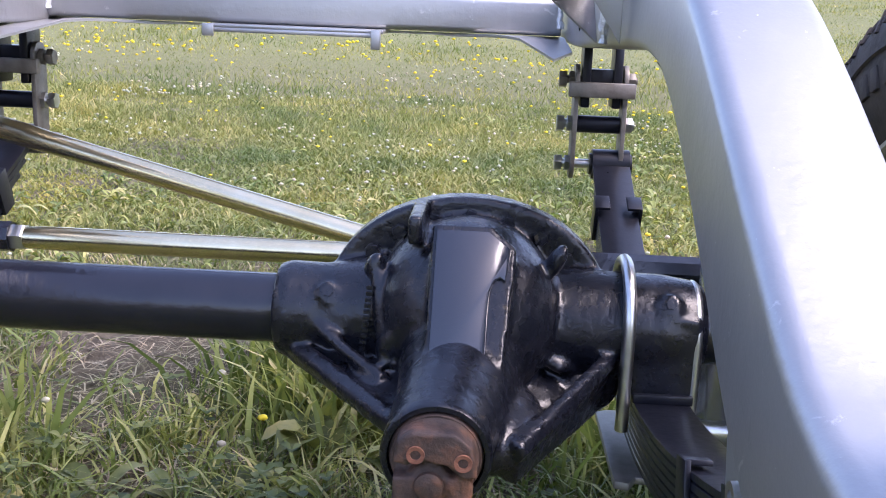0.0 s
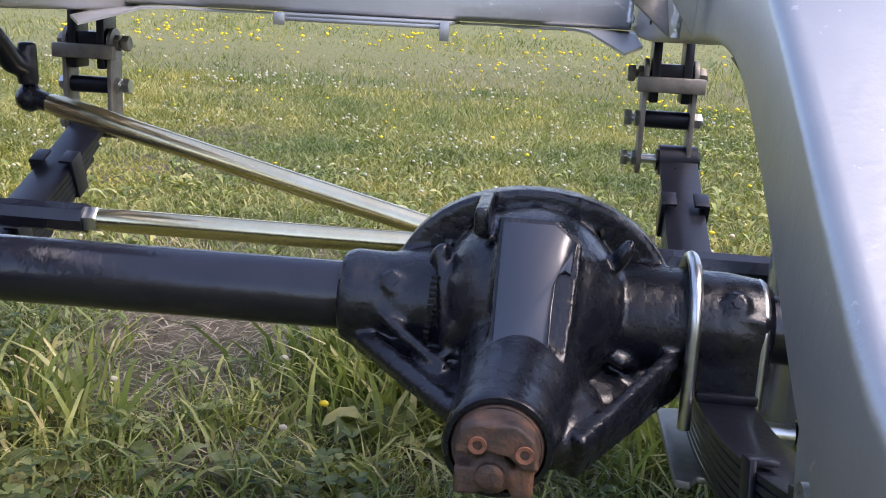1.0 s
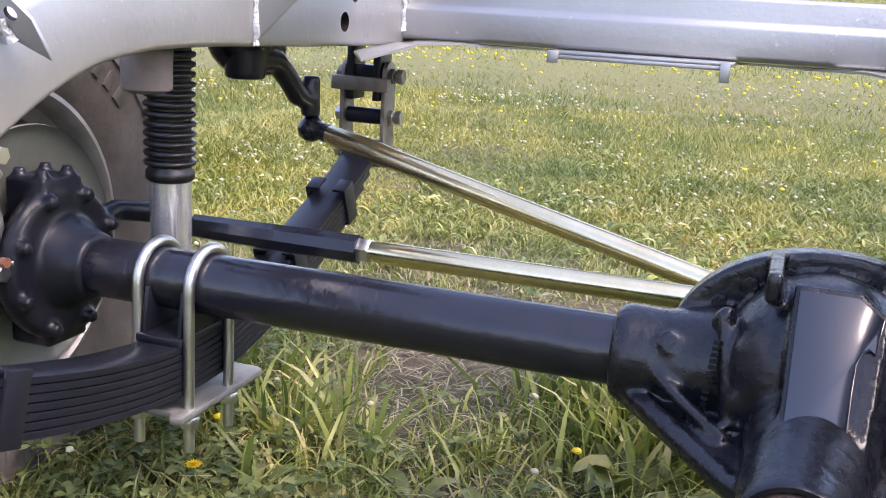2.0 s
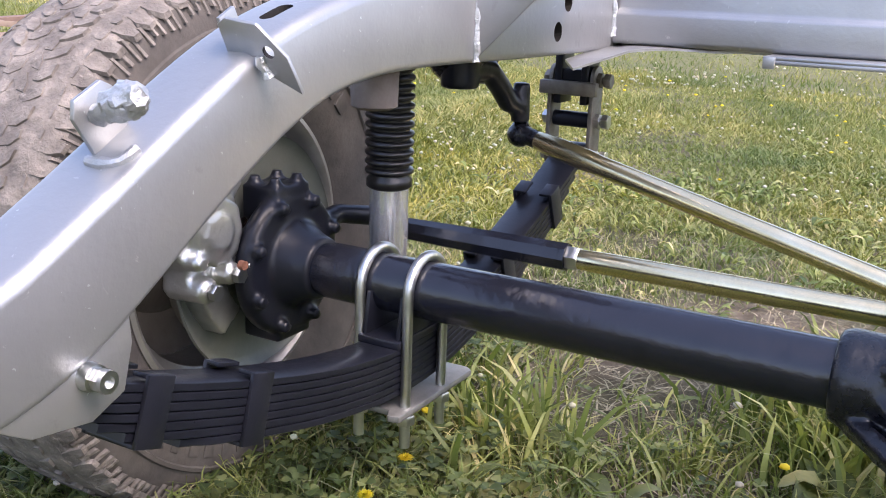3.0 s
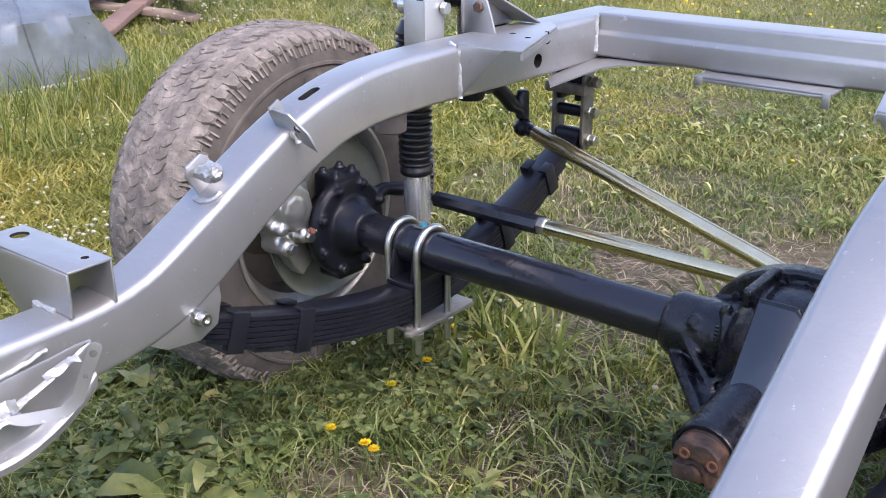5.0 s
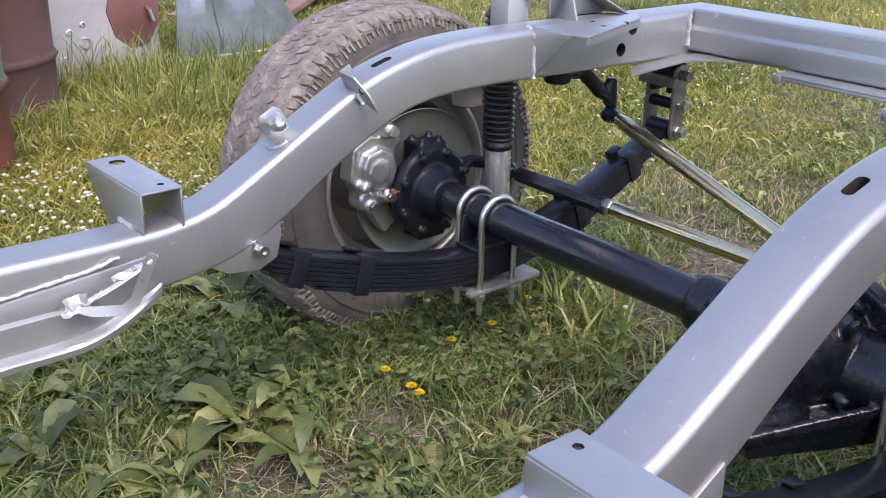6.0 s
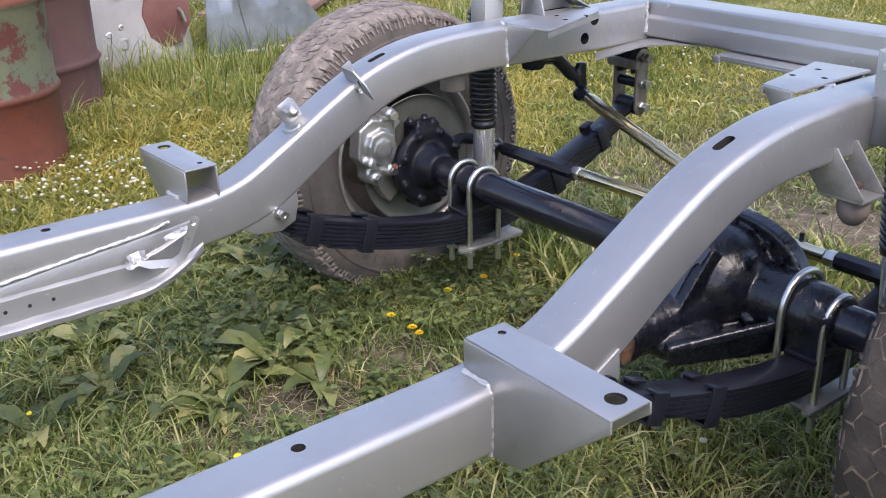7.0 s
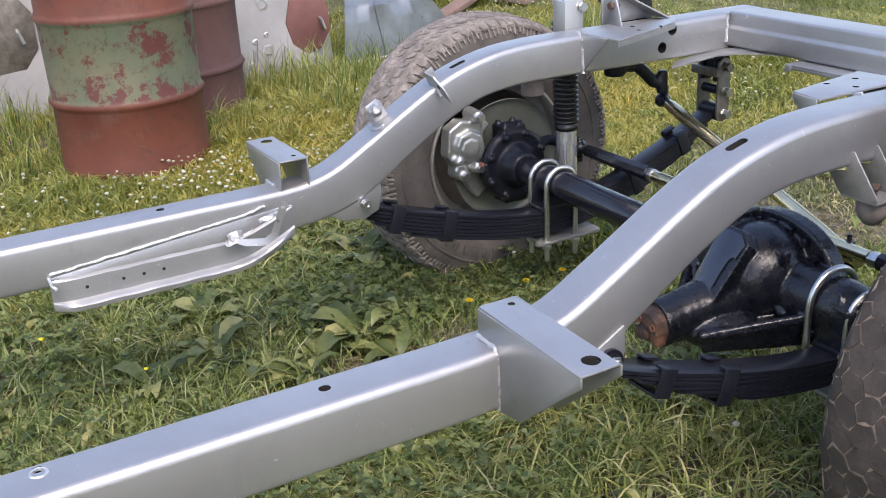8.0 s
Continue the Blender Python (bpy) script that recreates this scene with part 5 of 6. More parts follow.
DRUM_A = drum_paint("flaking_drum_paint", ((G - 0.03 + 0.335) * S, (G - 0.03 + 0.625) * S))
DRUM_B = plain("faded_brown_drum_paint", [(0.3, (0.075, 0.034, 0.029)), (0.6, (0.110, 0.055, 0.047)), (0.8, (0.16, 0.088, 0.074))], 5, (0.55, 0.8), 0.0, 0.4, 90, 0.002,
               spots=(16, 0.64, (0.10, 0.045, 0.04)))
barrel((-2.41, -0.606), 0.279, 0.92, DRUM_A, "rusty red steel drum with a flaking green band")
barrel((-3.02, -0.262), 0.300, 0.86, DRUM_B, "faded brown steel drum behind another drum", 0.06)

# white panel with punched holes, and its two brown patches
WHITE = plain("chalky_white_paint", [(0.25, (0.20, 0.20, 0.20)), (0.6, (0.29, 0.29, 0.287)), (0.85, (0.35, 0.345, 0.335))], 4, (0.6, 0.8), 0.0, 0.3, 60, 0.002,
              spots=(9, 0.68, (0.30, 0.25, 0.21)))
PATCH = plain("brown_primer", [(0.3, (0.105, 0.040, 0.034)), (0.7, (0.16, 0.072, 0.062))], 8, (0.6, 0.8), 0.0, 0.3)
panel = thing("body_panel", (-3.5, -0.3, G), "chalky white metal body panel with rusty punched holes", "panel")
bm = bmesh.new()
rows = []
for i in range(41):
    y = -2.2 + 2.95 * i / 40
    bow = 0.05 * math.sin(math.pi * i / 40)
    rows.append([bm.verts.new((-3.50 + bow - 0.10 * k / 12 - 0.05 * (k / 12) ** 2 - (0.05 * (i - 38) if i > 38 else 0), y - (0.10 * (k / 12) if i > 36 else 0), G - 0.02 + 1.25 * k / 12)) for k in range(13)])
for a, b in zip(rows, rows[1:]):
    for k in range(12):
        bm.faces.new((a[k], b[k], b[k + 1], a[k + 1]))
bmesh.ops.recalc_face_normals(bm, faces=bm.faces)
bmesh.ops.solidify(bm, geom=bm.faces[:], thickness=0.012)
part("sheet", bm, WHITE, panel)


def panel_x(y, z):
    i, k = (y + 2.2) / 2.95 * 40, (z - G + 0.02) / 1.25 * 12
    return -3.50 + 0.05 * math.sin(math.pi * i / 40) - 0.10 * k / 12 - 0.05 * (k / 12) ** 2


rnd = random.Random(11)
for y, z, r in ((0.345, 0.437, 0.036), (0.347, 0.205, 0.034), (0.359, 0.082, 0.030), (0.347, 0.283, 0.016), (0.282, 0.255, 0.018), (0.250, 0.138, 0.020), (0.06, 0.52, 0.030), (0.40, 0.60, 0.02), (-0.934, 0.09, 0.016), (-1.30, 0.55, 0.02)):
    x = panel_x(y, z)
    bm = bmesh.new()
    lathe(bm, [(-0.004, r), (0.010, r * 0.92), (0.012, r * 0.6), (0.004, r * 0.5)], (x + 0.004, y, z), (1, 0, 0.08), 14, closed=True)
    for v in bm.verts:
        v.co += noise.noise_vector(v.co * 40) * 0.004
    part("hole_rim", bm, RIM, panel, "ragged rusty hole")
    # the sheet is not pierced: a near-black disc paints the hole's dark inside
    bm = bmesh.new()
    lathe(bm, [(0, r * 0.55), (0.004, r * 0.55)], (x + 0.006, y, z), (1, 0, 0.08), 12)
    part("hole", bm, HOLLOW, panel)
for y, z, r, k, m in ((0.585, 0.328, 0.160, 9, PATCH), (-0.900, 0.455, 0.19, 8, STEEL)):
    bm = bmesh.new()
    x = panel_x(y, z) + 0.012
    solid(bm, [(y + r * 0.78 * math.cos(2 * math.pi * (i + 0.5) / k), z + r * 1.1 * math.sin(2 * math.pi * (i + 0.5) / k)) for i in range(k)], 0.012, along(x + 0.012) @ Matrix.Rotation(radians(0), 4, "Y"))
    part("patch", bm, m, panel, "brown riveted patch", bevel=0.003)
    bm = bmesh.new()
    sweep(bm, [(x + 0.02, y + 0.06, z + 0.01), (x + 0.05, y + 0.06, z + 0.0), (x + 0.052, y + 0.075, z - 0.05)], 0.009, 8)
    part("patch_catch", bm, ZINC, panel)

# grey sheet-metal cover
GALV = plain("galvanised_sheet", [(0.3, (0.13, 0.15, 0.165)), (0.7, (0.21, 0.235, 0.25))], 9, (0.22, 0.40), 0.45, 0.35, 40, 0.002, spots=(14, 0.7, (0.22, 0.23, 0.24)))
cover = thing("sheet_metal_cover", (-3.6, 1.14, G), "blue-grey galvanised sheet metal cover lying in tall grass", "sheet metal")
COVER = ((-3.485, 0.0, 0.775, 1.50), (-3.488, 0.03, 0.776, 1.50), (-3.495, 0.06, 0.778, 1.49), (-3.50, 0.14, 0.785, 1.45), (-3.505, 0.225, 0.795, 1.39), (-3.515, 0.305, 0.805, 1.325), (-3.55, 0.328, 0.825, 1.34),
         (-3.66, 0.352, 0.875, 1.405), (-3.80, 0.395, 0.93, 1.44), (-3.95, 0.425, 0.985, 1.50))


def cover_point(f, k):
    """f: 0 to 1 across the sheet; k: row of the profile."""
    x, z, y0, y1 = COVER[k]
    dent = 0.012 * noise.noise(Vector((f * 5, k * 0.7, 1.0))) + 0.006 * noise.noise(Vector((f * 13, k * 1.9, 4.0)))
    return Vector((x + dent, y0 + (y1 - y0) * f, G + z + 0.6 * dent))


for a, b in ((0, 8), (8, 24)):
    # two sheets that meet in a folded seam
    bm = bmesh.new()
    rows = [[bm.verts.new(cover_point(i / 24, k) + Vector((0.004 * (a > 0), 0.001 * (a > 0), 0.003 * (a > 0)))) for k in range(10)] for i in range(a, b + 1)]
    for r0, r1 in zip(rows, rows[1:]):
        for k in range(9):
            bm.faces.new((r0[k], r0[k + 1], r1[k + 1], r1[k]))
    bmesh.ops.recalc_face_normals(bm, faces=bm.faces)
    bmesh.ops.solidify(bm, geom=bm.faces[:], thickness=0.003)
    part("sheet", bm, GALV, cover, "dented blue-grey sheet", smooth=50)
bm = bmesh.new()
sweep(bm, [cover_point(8 / 24, k) + Vector((0.006, 0, 0.005)) for k in range(10)], 0.007, 8, squash=0.6)
part("seam", bm, GALV, cover, "folded seam")
bm = bmesh.new()
sweep(bm, [cover_point(i / 24, 1) + Vector((0.008, 0, 0)) for i in range(25)], 0.010, 10)
part("rolled_edge", bm, ZINC, cover, "bright rolled lower edge")
bm = bmesh.new()
rows = [[bm.verts.new(cover_point(1, k) - Vector((d, 0.01, 0.012 if k > 4 else 0))) for d in (0.0, 0.20)] for k in range(9)]
for r0, r1 in zip(rows, rows[1:]):
    bm.faces.new((r0[0], r0[1], r1[1], r1[0]))
bmesh.ops.recalc_face_normals(bm, faces=bm.faces)
bmesh.ops.solidify(bm, geom=bm.faces[:], thickness=0.003)
part("end_sheet", bm, GALV, cover)

WOOD = plain("weathered_wood", [(0.25, (0.14, 0.10, 0.075)), (0.6, (0.24, 0.18, 0.14)), (0.85, (0.33, 0.27, 0.22))], 7, (0.75, 0.95), 0.0, 0.8, 70, 0.004)
REDWOOD = plain("red_brown_board", [(0.3, (0.13, 0.078, 0.058)), (0.7, (0.215, 0.14, 0.11))], 7, (0.7, 0.9), 0.0, 0.6, 60, 0.004)
rnd = random.Random(8)
for x, y, z, length, yaw, m in ((-4.9, 1.9, 0.30, 1.9, 8, REDWOOD), (-5.1, 2.3, 0.18, 2.2, 25, WOOD), (-5.3, 2.0, 0.45, 2.6, -6, WOOD), (-4.6, 2.2, 0.10, 1.2, 40, REDWOOD), (-5.6, 2.8, 0.22, 2.0, -20, WOOD),
                                (-5.0, 2.9, 0.14, 1.4, 62, WOOD), (-5.35, 2.75, 0.16, 1.25, -12, REDWOOD), (-4.85, 2.45, 0.10, 0.9, -68, WOOD), (-4.6, 3.05, 0.02, 0.95, -62, WOOD), (-5.6, 3.4, 0.08, 1.6, -18, WOOD), (-6.2, 2.2, 0.55, 3.4, 2, WOOD), (-6.0, 3.0, 0.30, 2.4, 12, REDWOOD)):
    bm = bmesh.new()
    q = Matrix.Translation((x, y, G + z)) @ Matrix.Rotation(radians(yaw), 4, "Z") @ Matrix.Rotation(radians(rnd.uniform(-8, 8)), 4, "X")
    bmesh.ops.create_grid(bm, x_segments=1, y_segments=12, size=0.5)
    for v in bm.verts:
        v.co = Vector((v.co.x * 0.115, v.co.y * length, 0.01 * noise.noise(Vector((v.co.y * 5, x, 0)))))
    bmesh.ops.solidify(bm, geom=bm.faces[:], thickness=0.035)
    bmesh.ops.transform(bm, matrix=q, verts=bm.verts)
    tagged(part("board", bm, m, None, bevel=0.002), "weathered board on a heap of scrap timber", "board", "scrap timber")
for x, y, r, length, yaw in ((-4.72, 3.55, 0.062, 0.30, 40), (-5.3, 3.5, 0.05, 1.1, 140), (-5.9, 3.6, 0.09, 1.5, 95)):
    bm = bmesh.new()
    d = Vector((math.cos(radians(yaw)), math.sin(radians(yaw)), 0.02))
    p = Vector((x, y, G + r + 0.03))
    sweep(bm, [p - d * length / 2 + d * length * k / 6 + Vector((0, 0, 0.012 * math.sin(k))) for k in range(7)], [r * (1 + 0.06 * math.sin(k * 2.1)) for k in range(7)], 16)
    tagged(part("log", bm, WOOD, None), "short weathered grey log in the grass", "log", "logs")

# ------------------------------------------------------------------ ground


def bank(r):
    """The meadow climbs gently away from the car."""
    return 0.065 * np.clip(r - 7.0, 0, 90)


def height(x, y):
    r = math.hypot(x, y)
    fade = max(0.0, 1 - r / 30)
    return G + bank(r) + fade * (0.018 * noise.noise(Vector((x * 1.3, y * 1.3, 0))) + 0.006 * noise.noise(Vector((x * 7, y * 7, 5))))


m, n, l, b = nodes_of("turf_soil")
big, mid, small = noise_tex(n, l, 2.2, 6), noise_tex(n, l, 24, 8, 0.7), noise_tex(n, l, 190, 5)
soil = ramp(n, l, mid, [(0.3, (0.075, 0.058, 0.044)), (0.5, (0.150, 0.120, 0.092)), (0.75, (0.29, 0.245, 0.19))])
# green ground, deepened to put the shade of gaps between leaves into the colour
gap_green = ramp(n, l, small, [(0.3, (0.018, 0.025, 0.009)), (0.6, (0.050, 0.062, 0.022)), (0.85, (0.12, 0.125, 0.05))])
turf_mix = mixed(n, l, ramp(n, l, big, [(0.38, (0.15, 0.15, 0.15)), (0.66, (0.9, 0.9, 0.9))]), soil, gap_green)
c = n.new("ShaderNodeTexCoord")
ln = n.new("ShaderNodeVectorMath")
ln.operation = "LENGTH"
l.new(c.outputs["Object"], ln.inputs[0])
far = ramp(n, l, mid, [(0.3, (0.12, 0.135, 0.055)), (0.7, (0.20, 0.205, 0.10))])
mr = n.new("ShaderNodeMapRange")
mr.inputs[1].default_value, mr.inputs[2].default_value = 3.0, 9.0
l.new(ln.outputs["Value"], mr.inputs[0])
l.new(mixed(n, l, mr.outputs[0], turf_mix, far), b.inputs["Base Color"])
b.inputs["Roughness"].default_value = 0.95
b.inputs["Specular IOR Level"].default_value = 0.15
bump(n, l, b, [(mid, 1.0), (small, 0.6)], 0.9, 0.012)
SOIL = m

bm = bmesh.new()
xs = [-300, -120, -97, -60, -40, -30, -24, -18, -15, -12] + [-9 + 0.15 * k for k in range(100)] + [8, 10, 12, 16, 20, 28, 40, 60, 97, 120, 300]
ys = [-300, -120, -97, -60, -30, -20, -14, -8, -4] + [-2.5 + 0.15 * k for k in range(84)] + [11, 12, 14, 16, 19, 22, 27, 32, 40, 50, 70, 97, 120, 300]
grid = [[bm.verts.new((x, y, height(x, y))) for x in xs] for y in ys]
for r0, r1 in zip(grid, grid[1:]):
    for i in range(len(xs) - 1):
        bm.faces.new((r0[i], r0[i + 1], r1[i + 1], r1[i]))
tagged(part("ground", bm, SOIL, None, smooth=180), "uneven meadow soil with worn bare patches", "ground", kind="structure")

# ------------------------------------------------------------------ plants


def leafy(name, stops, scale, tint, rough=0.55, through_light=0.35, low=(0.72, 0.80, 0.70)):
    """Leaves: colour by blade and by broad patches, some light passing through."""
    m, n, l, b = nodes_of(name)
    g = n.new("ShaderNodeNewGeometry")
    own = ramp(n, l, g.outputs["Random Per Island"], stops)
    patch = ramp(n, l, noise_tex(n, l, scale, 3), [(0.35, low), (0.65, tint)])
    small = ramp(n, l, noise_tex(n, l, scale * 4.3, 3, 0.7), [(0.35, (0.70, 0.76, 0.66)), (0.5, (1, 1, 1)), (0.68, (1.25, 1.12, 1.0))])
    col = mixed(n, l, 1.0, mixed(n, l, 1.0, own, patch, "MULTIPLY"), small, "MULTIPLY")
    l.new(col, b.inputs["Base Color"])
    b.inputs["Roughness"].default_value = rough
    b.inputs["Specular IOR Level"].default_value = 0.35
    t = n.new("ShaderNodeBsdfTranslucent")
    l.new(mixed(n, l, 1.0, col, (1.2, 1.25, 0.6), "MULTIPLY"), t.inputs[0])
    mx = n.new("ShaderNodeMixShader")
    mx.inputs[0].default_value = through_light
    l.new(b.outputs[0], mx.inputs[1])
    l.new(t.outputs[0], mx.inputs[2])
    l.new(mx.outputs[0], n["Material Output"].inputs[0])
    return m


GRASS = leafy("grass_blades", [(0.0, (0.090, 0.125, 0.044)), (0.25, (0.160, 0.200, 0.076)), (0.50, (0.25, 0.28, 0.115)), (0.68, (0.34, 0.34, 0.175)), (0.82, (0.38, 0.34, 0.235)), (1.0, (0.50, 0.45, 0.35))], 1.6, (1.12, 1.05, 0.95))
LONG = leafy("long_green_grass", [(0.0, (0.080, 0.118, 0.042)), (0.4, (0.185, 0.235, 0.076)), (0.78, (0.32, 0.36, 0.138)), (1.0, (0.52, 0.48, 0.31))], 2.0, (1.12, 1.05, 0.95), 0.45)
FIELD = leafy("meadow_grass", [(0.0, (0.135, 0.168, 0.060)), (0.4, (0.215, 0.250, 0.096)), (0.75, (0.27, 0.285, 0.125)), (0.92, (0.34, 0.335, 0.18)), (1.0, (0.44, 0.41, 0.27))], 0.75, (1.34, 1.18, 1.0), low=(0.55, 0.68, 0.60))
YELLOWISH = leafy("yellow_green_grass", [(0.0, (0.165, 0.185, 0.045)), (0.4, (0.25, 0.265, 0.072)), (0.8, (0.34, 0.335, 0.11)), (1.0, (0.46, 0.42, 0.20))], 1.2, (1.15, 1.05, 0.9))
WEED = leafy("broad_leaves", [(0.0, (0.046, 0.066, 0.026)), (0.4, (0.128, 0.158, 0.060)), (0.75, (0.215, 0.232, 0.098)), (1.0, (0.29, 0.290, 0.140))], 6.0, (1.1, 1.05, 0.95), 0.42, 0.25)
CLOVER = leafy("clover_leaves", [(0.0, (0.046, 0.070, 0.028)), (0.5, (0.120, 0.158, 0.060)), (1.0, (0.235, 0.258, 0.115))], 6.0, (1.05, 1.05, 0.95), 0.6, 0.3)
STRAW = leafy("dry_straw", [(0.0, (0.16, 0.13, 0.098)), (0.5, (0.29, 0.25, 0.195)), (1.0, (0.46, 0.41, 0.33))], 3.0, (1.05, 1.0, 0.95), 0.8, 0.15)
WHITE_PETAL = leafy("white_clover_petals", [(0.0, (0.44, 0.43, 0.36)), (0.6, (0.60, 0.59, 0.52)), (1.0, (0.50, 0.42, 0.34))], 3, (1, 1, 1), 0.8, 0.2)
YELLOW = leafy("yellow_petals", [(0.0, (0.80, 0.60, 0.03)), (1.0, (0.90, 0.74, 0.05))], 3, (1, 1, 1), 0.7, 0.2)


def mesh_of(name, verts, faces_per, material, label, category, kind="stuff"):
    """One mesh from an array (count, k, 3) and a list of faces over the k corners."""
    count, k, _ = verts.shape
    base = (np.arange(count) * k)[:, None]
    loops = np.concatenate([(base + np.array(f)[None, :]) for f in faces_per], axis=1).ravel()
    sizes = np.array([len(f) for f in faces_per])
    starts = np.concatenate([[0], np.cumsum(sizes)[:-1]])
    total = int(sizes.sum())
    me = bpy.data.meshes.new(name)
    me.vertices.add(count * k)
    me.vertices.foreach_set("co", (verts * S).astype(np.float32).ravel())
    me.loops.add(count * total)
    me.loops.foreach_set("vertex_index", loops.astype(np.int32))
    me.polygons.add(count * len(faces_per))
    me.polygons.foreach_set("loop_start", (np.arange(count)[:, None] * total + starts[None, :]).ravel().astype(np.int32))
    me.update(calc_edges=True)
    me.polygons.foreach_set("use_smooth", np.ones(count * len(faces_per), bool))
    me.materials.append(material)
    return tagged(new(name, me), label, category, kind=kind)


gen = np.random.default_rng(7)


def fade(v):
    return v * v * (3 - 2 * v)


LATTICE = gen.random((256, 256))


def field(x, y, scale):
    """Smooth random values, 0 to 1, over the plan."""
    u, v = np.asarray(x) * scale + 100, np.asarray(y) * scale + 100
    i, j = np.floor(u).astype(int), np.floor(v).astype(int)
    f, g = fade(u - i), fade(v - j)
    p = lambda a, b: LATTICE[(a) % 256, (b) % 256]  # noqa: E731
    return (p(i, j) * (1 - f) + p(i + 1, j) * f) * (1 - g) + (p(i, j + 1) * (1 - f) + p(i + 1, j + 1) * f) * g


def worn(x, y):
    w = 0.80 * np.exp(-(((x + 0.10) / 0.45) ** 2 + ((y - 0.55) / 0.55) ** 2)) + 0.62 * np.exp(-(((x + 0.20) / 0.22) ** 2 + ((y + 0.22) / 0.30) ** 2))
    w += 0.5 * np.exp(-(((x - 0.45) / 0.20) ** 2 + ((y + 0.35) / 0.2) ** 2)) + 0.7 * np.exp(-(((x + 0.30) / 0.20) ** 2 + ((y + 0.62) / 0.16) ** 2))
    spots = ((-0.27, 0.66, 0.15, 0.10), (-0.42, 0.46, 0.14, 0.09), (-0.62, 0.92, 0.20, 0.13), (-0.38, 0.86, 0.12, 0.10), (-0.10, 1.15, 0.18, 0.11), (-0.37, -0.31, 0.10, 0.09), (-0.29, -0.52, 0.09, 0.08))
    trodden = sum(1.15 * np.exp(-(((x - cx) / a) ** 2 + ((y - cy) / c) ** 2)) for cx, cy, a, c in spots)
    w = np.clip(w * (0.4 + 1.1 * field(x, y, 5)) + 0.8 * np.clip(field(x, y, 2.3) - 0.62, 0, 1), 0, 1)
    return np.clip(w + trodden * (0.55 + 0.7 * field(x, y, 9)), 0, 1)


def scatter(n, x0, x1, y0, y1, keep):
    x, y = gen.uniform(x0, x1, n), gen.uniform(y0, y1, n)
    k = gen.random(n) < keep(x, y)
    return x[k], y[k]


def blades(x, y, h, w, lean, z=G):
    n = len(x)
    a, b = gen.uniform(0, 2 * np.pi, n), gen.uniform(0, 2 * np.pi, n)
    side = np.stack([np.cos(a), np.sin(a), np.zeros(n)], 1)
    bend = np.stack([np.cos(b), np.sin(b), np.zeros(n)], 1) * (lean * h * gen.uniform(0.1, 1.0, n))[:, None]
    foot = np.stack([x, y, np.zeros(n) + z - 0.012], 1)
    up = np.array([0, 0, 1.0])
    rows = []
    for f, wf in ((0.0, 0.8), (0.38, 1.0), (0.72, 0.66)):
        c = foot + bend * (f**2) + up * (h * (f - 0.30 * lean * f**3))[:, None]
        rows += [c - side * (w * wf / 2)[:, None], c + side * (w * wf / 2)[:, None]]
    rows.append(foot + bend + up * (h * (1 - 0.30 * lean))[:, None])
    return np.stack(rows, 1)


BLADE = [(0, 1, 3, 2), (2, 3, 5, 4), (4, 5, 6)]


def clear_of_wheels(x, y):
    ok = np.ones(len(x), bool)
    for s in (-1, 1):
        ok &= ~((np.abs(x - s * 0.804) < 0.10) & (np.abs(y) < 0.15))
    return ok


def tufts(n, x0, x1, y0, y1, keep, per, spread):
    """Grass grows in clumps: scattered middles with a few blades round each."""
    x, y = scatter(n, x0, x1, y0, y1, keep)
    x, y = np.repeat(x, per), np.repeat(y, per)
    return x + gen.normal(0, spread, len(x)), y + gen.normal(0, spread, len(y))


def near(x, y):
    """1 round the car, fading unevenly to 0 in the meadow."""
    wob = 0.7 * (field(x, y, 2.6) - 0.5) + 0.5 * (field(x, y, 7) - 0.5)
    d = np.minimum(np.minimum(x + 1.30 - wob, 1.60 + wob - x), np.minimum(y + 2.0 - wob, 1.75 + wob - y))
    return np.clip(d / 0.35, 0, 1)


x, y = tufts(22000, -1.5, 1.8, -2.2, 1.95, lambda x, y: np.clip(1.05 - 1.05 * worn(x, y), 0.03, 1) * near(x, y), 6, 0.016)
k = clear_of_wheels(x, y)
x, y = x[k], y[k]
n = len(x)
h = gen.uniform(0.030, 0.075, n) * (0.65 + 0.8 * field(x, y, 1.7)) * (1 - 0.55 * worn(x, y))
mesh_of("near_grass", blades(x, y, h, gen.uniform(0.0022, 0.0050, n), 0.95), BLADE, GRASS, "trampled mixed lawn grass round the car", "grass")
x, y = tufts(12500, -1.35, 1.4, -1.9, 0.9, lambda x, y: np.clip(field(x, y, 3) * 1.3 - 0.15, 0, 1) * np.clip(0.70 + 0.9 * x, 0.30, 1) * (1 - 0.85 * worn(x, y)), 8, 0.024)
k = clear_of_wheels(x, y)
x, y = x[k], y[k]
n = len(x)
mesh_of("long_grass", blades(x, y, gen.uniform(0.05, 0.135, n), gen.uniform(0.0032, 0.0068, n), 1.3), BLADE, LONG, "longer bent green grass", "grass")
x, y = tufts(9000, -1.4, 0.3, -1.8, 0.5, lambda x, y: near(x, y) * np.clip(0.9 - worn(x, y), 0, 1), 5, 0.02)
k = clear_of_wheels(x, y)
x, y = x[k], y[k]
n = len(x)
mesh_of("stray_grass", blades(x, y, gen.uniform(0.05, 0.12, n), gen.uniform(0.0022, 0.0046, n), 1.15), BLADE, LONG, "thin grass growing among the weeds", "grass")
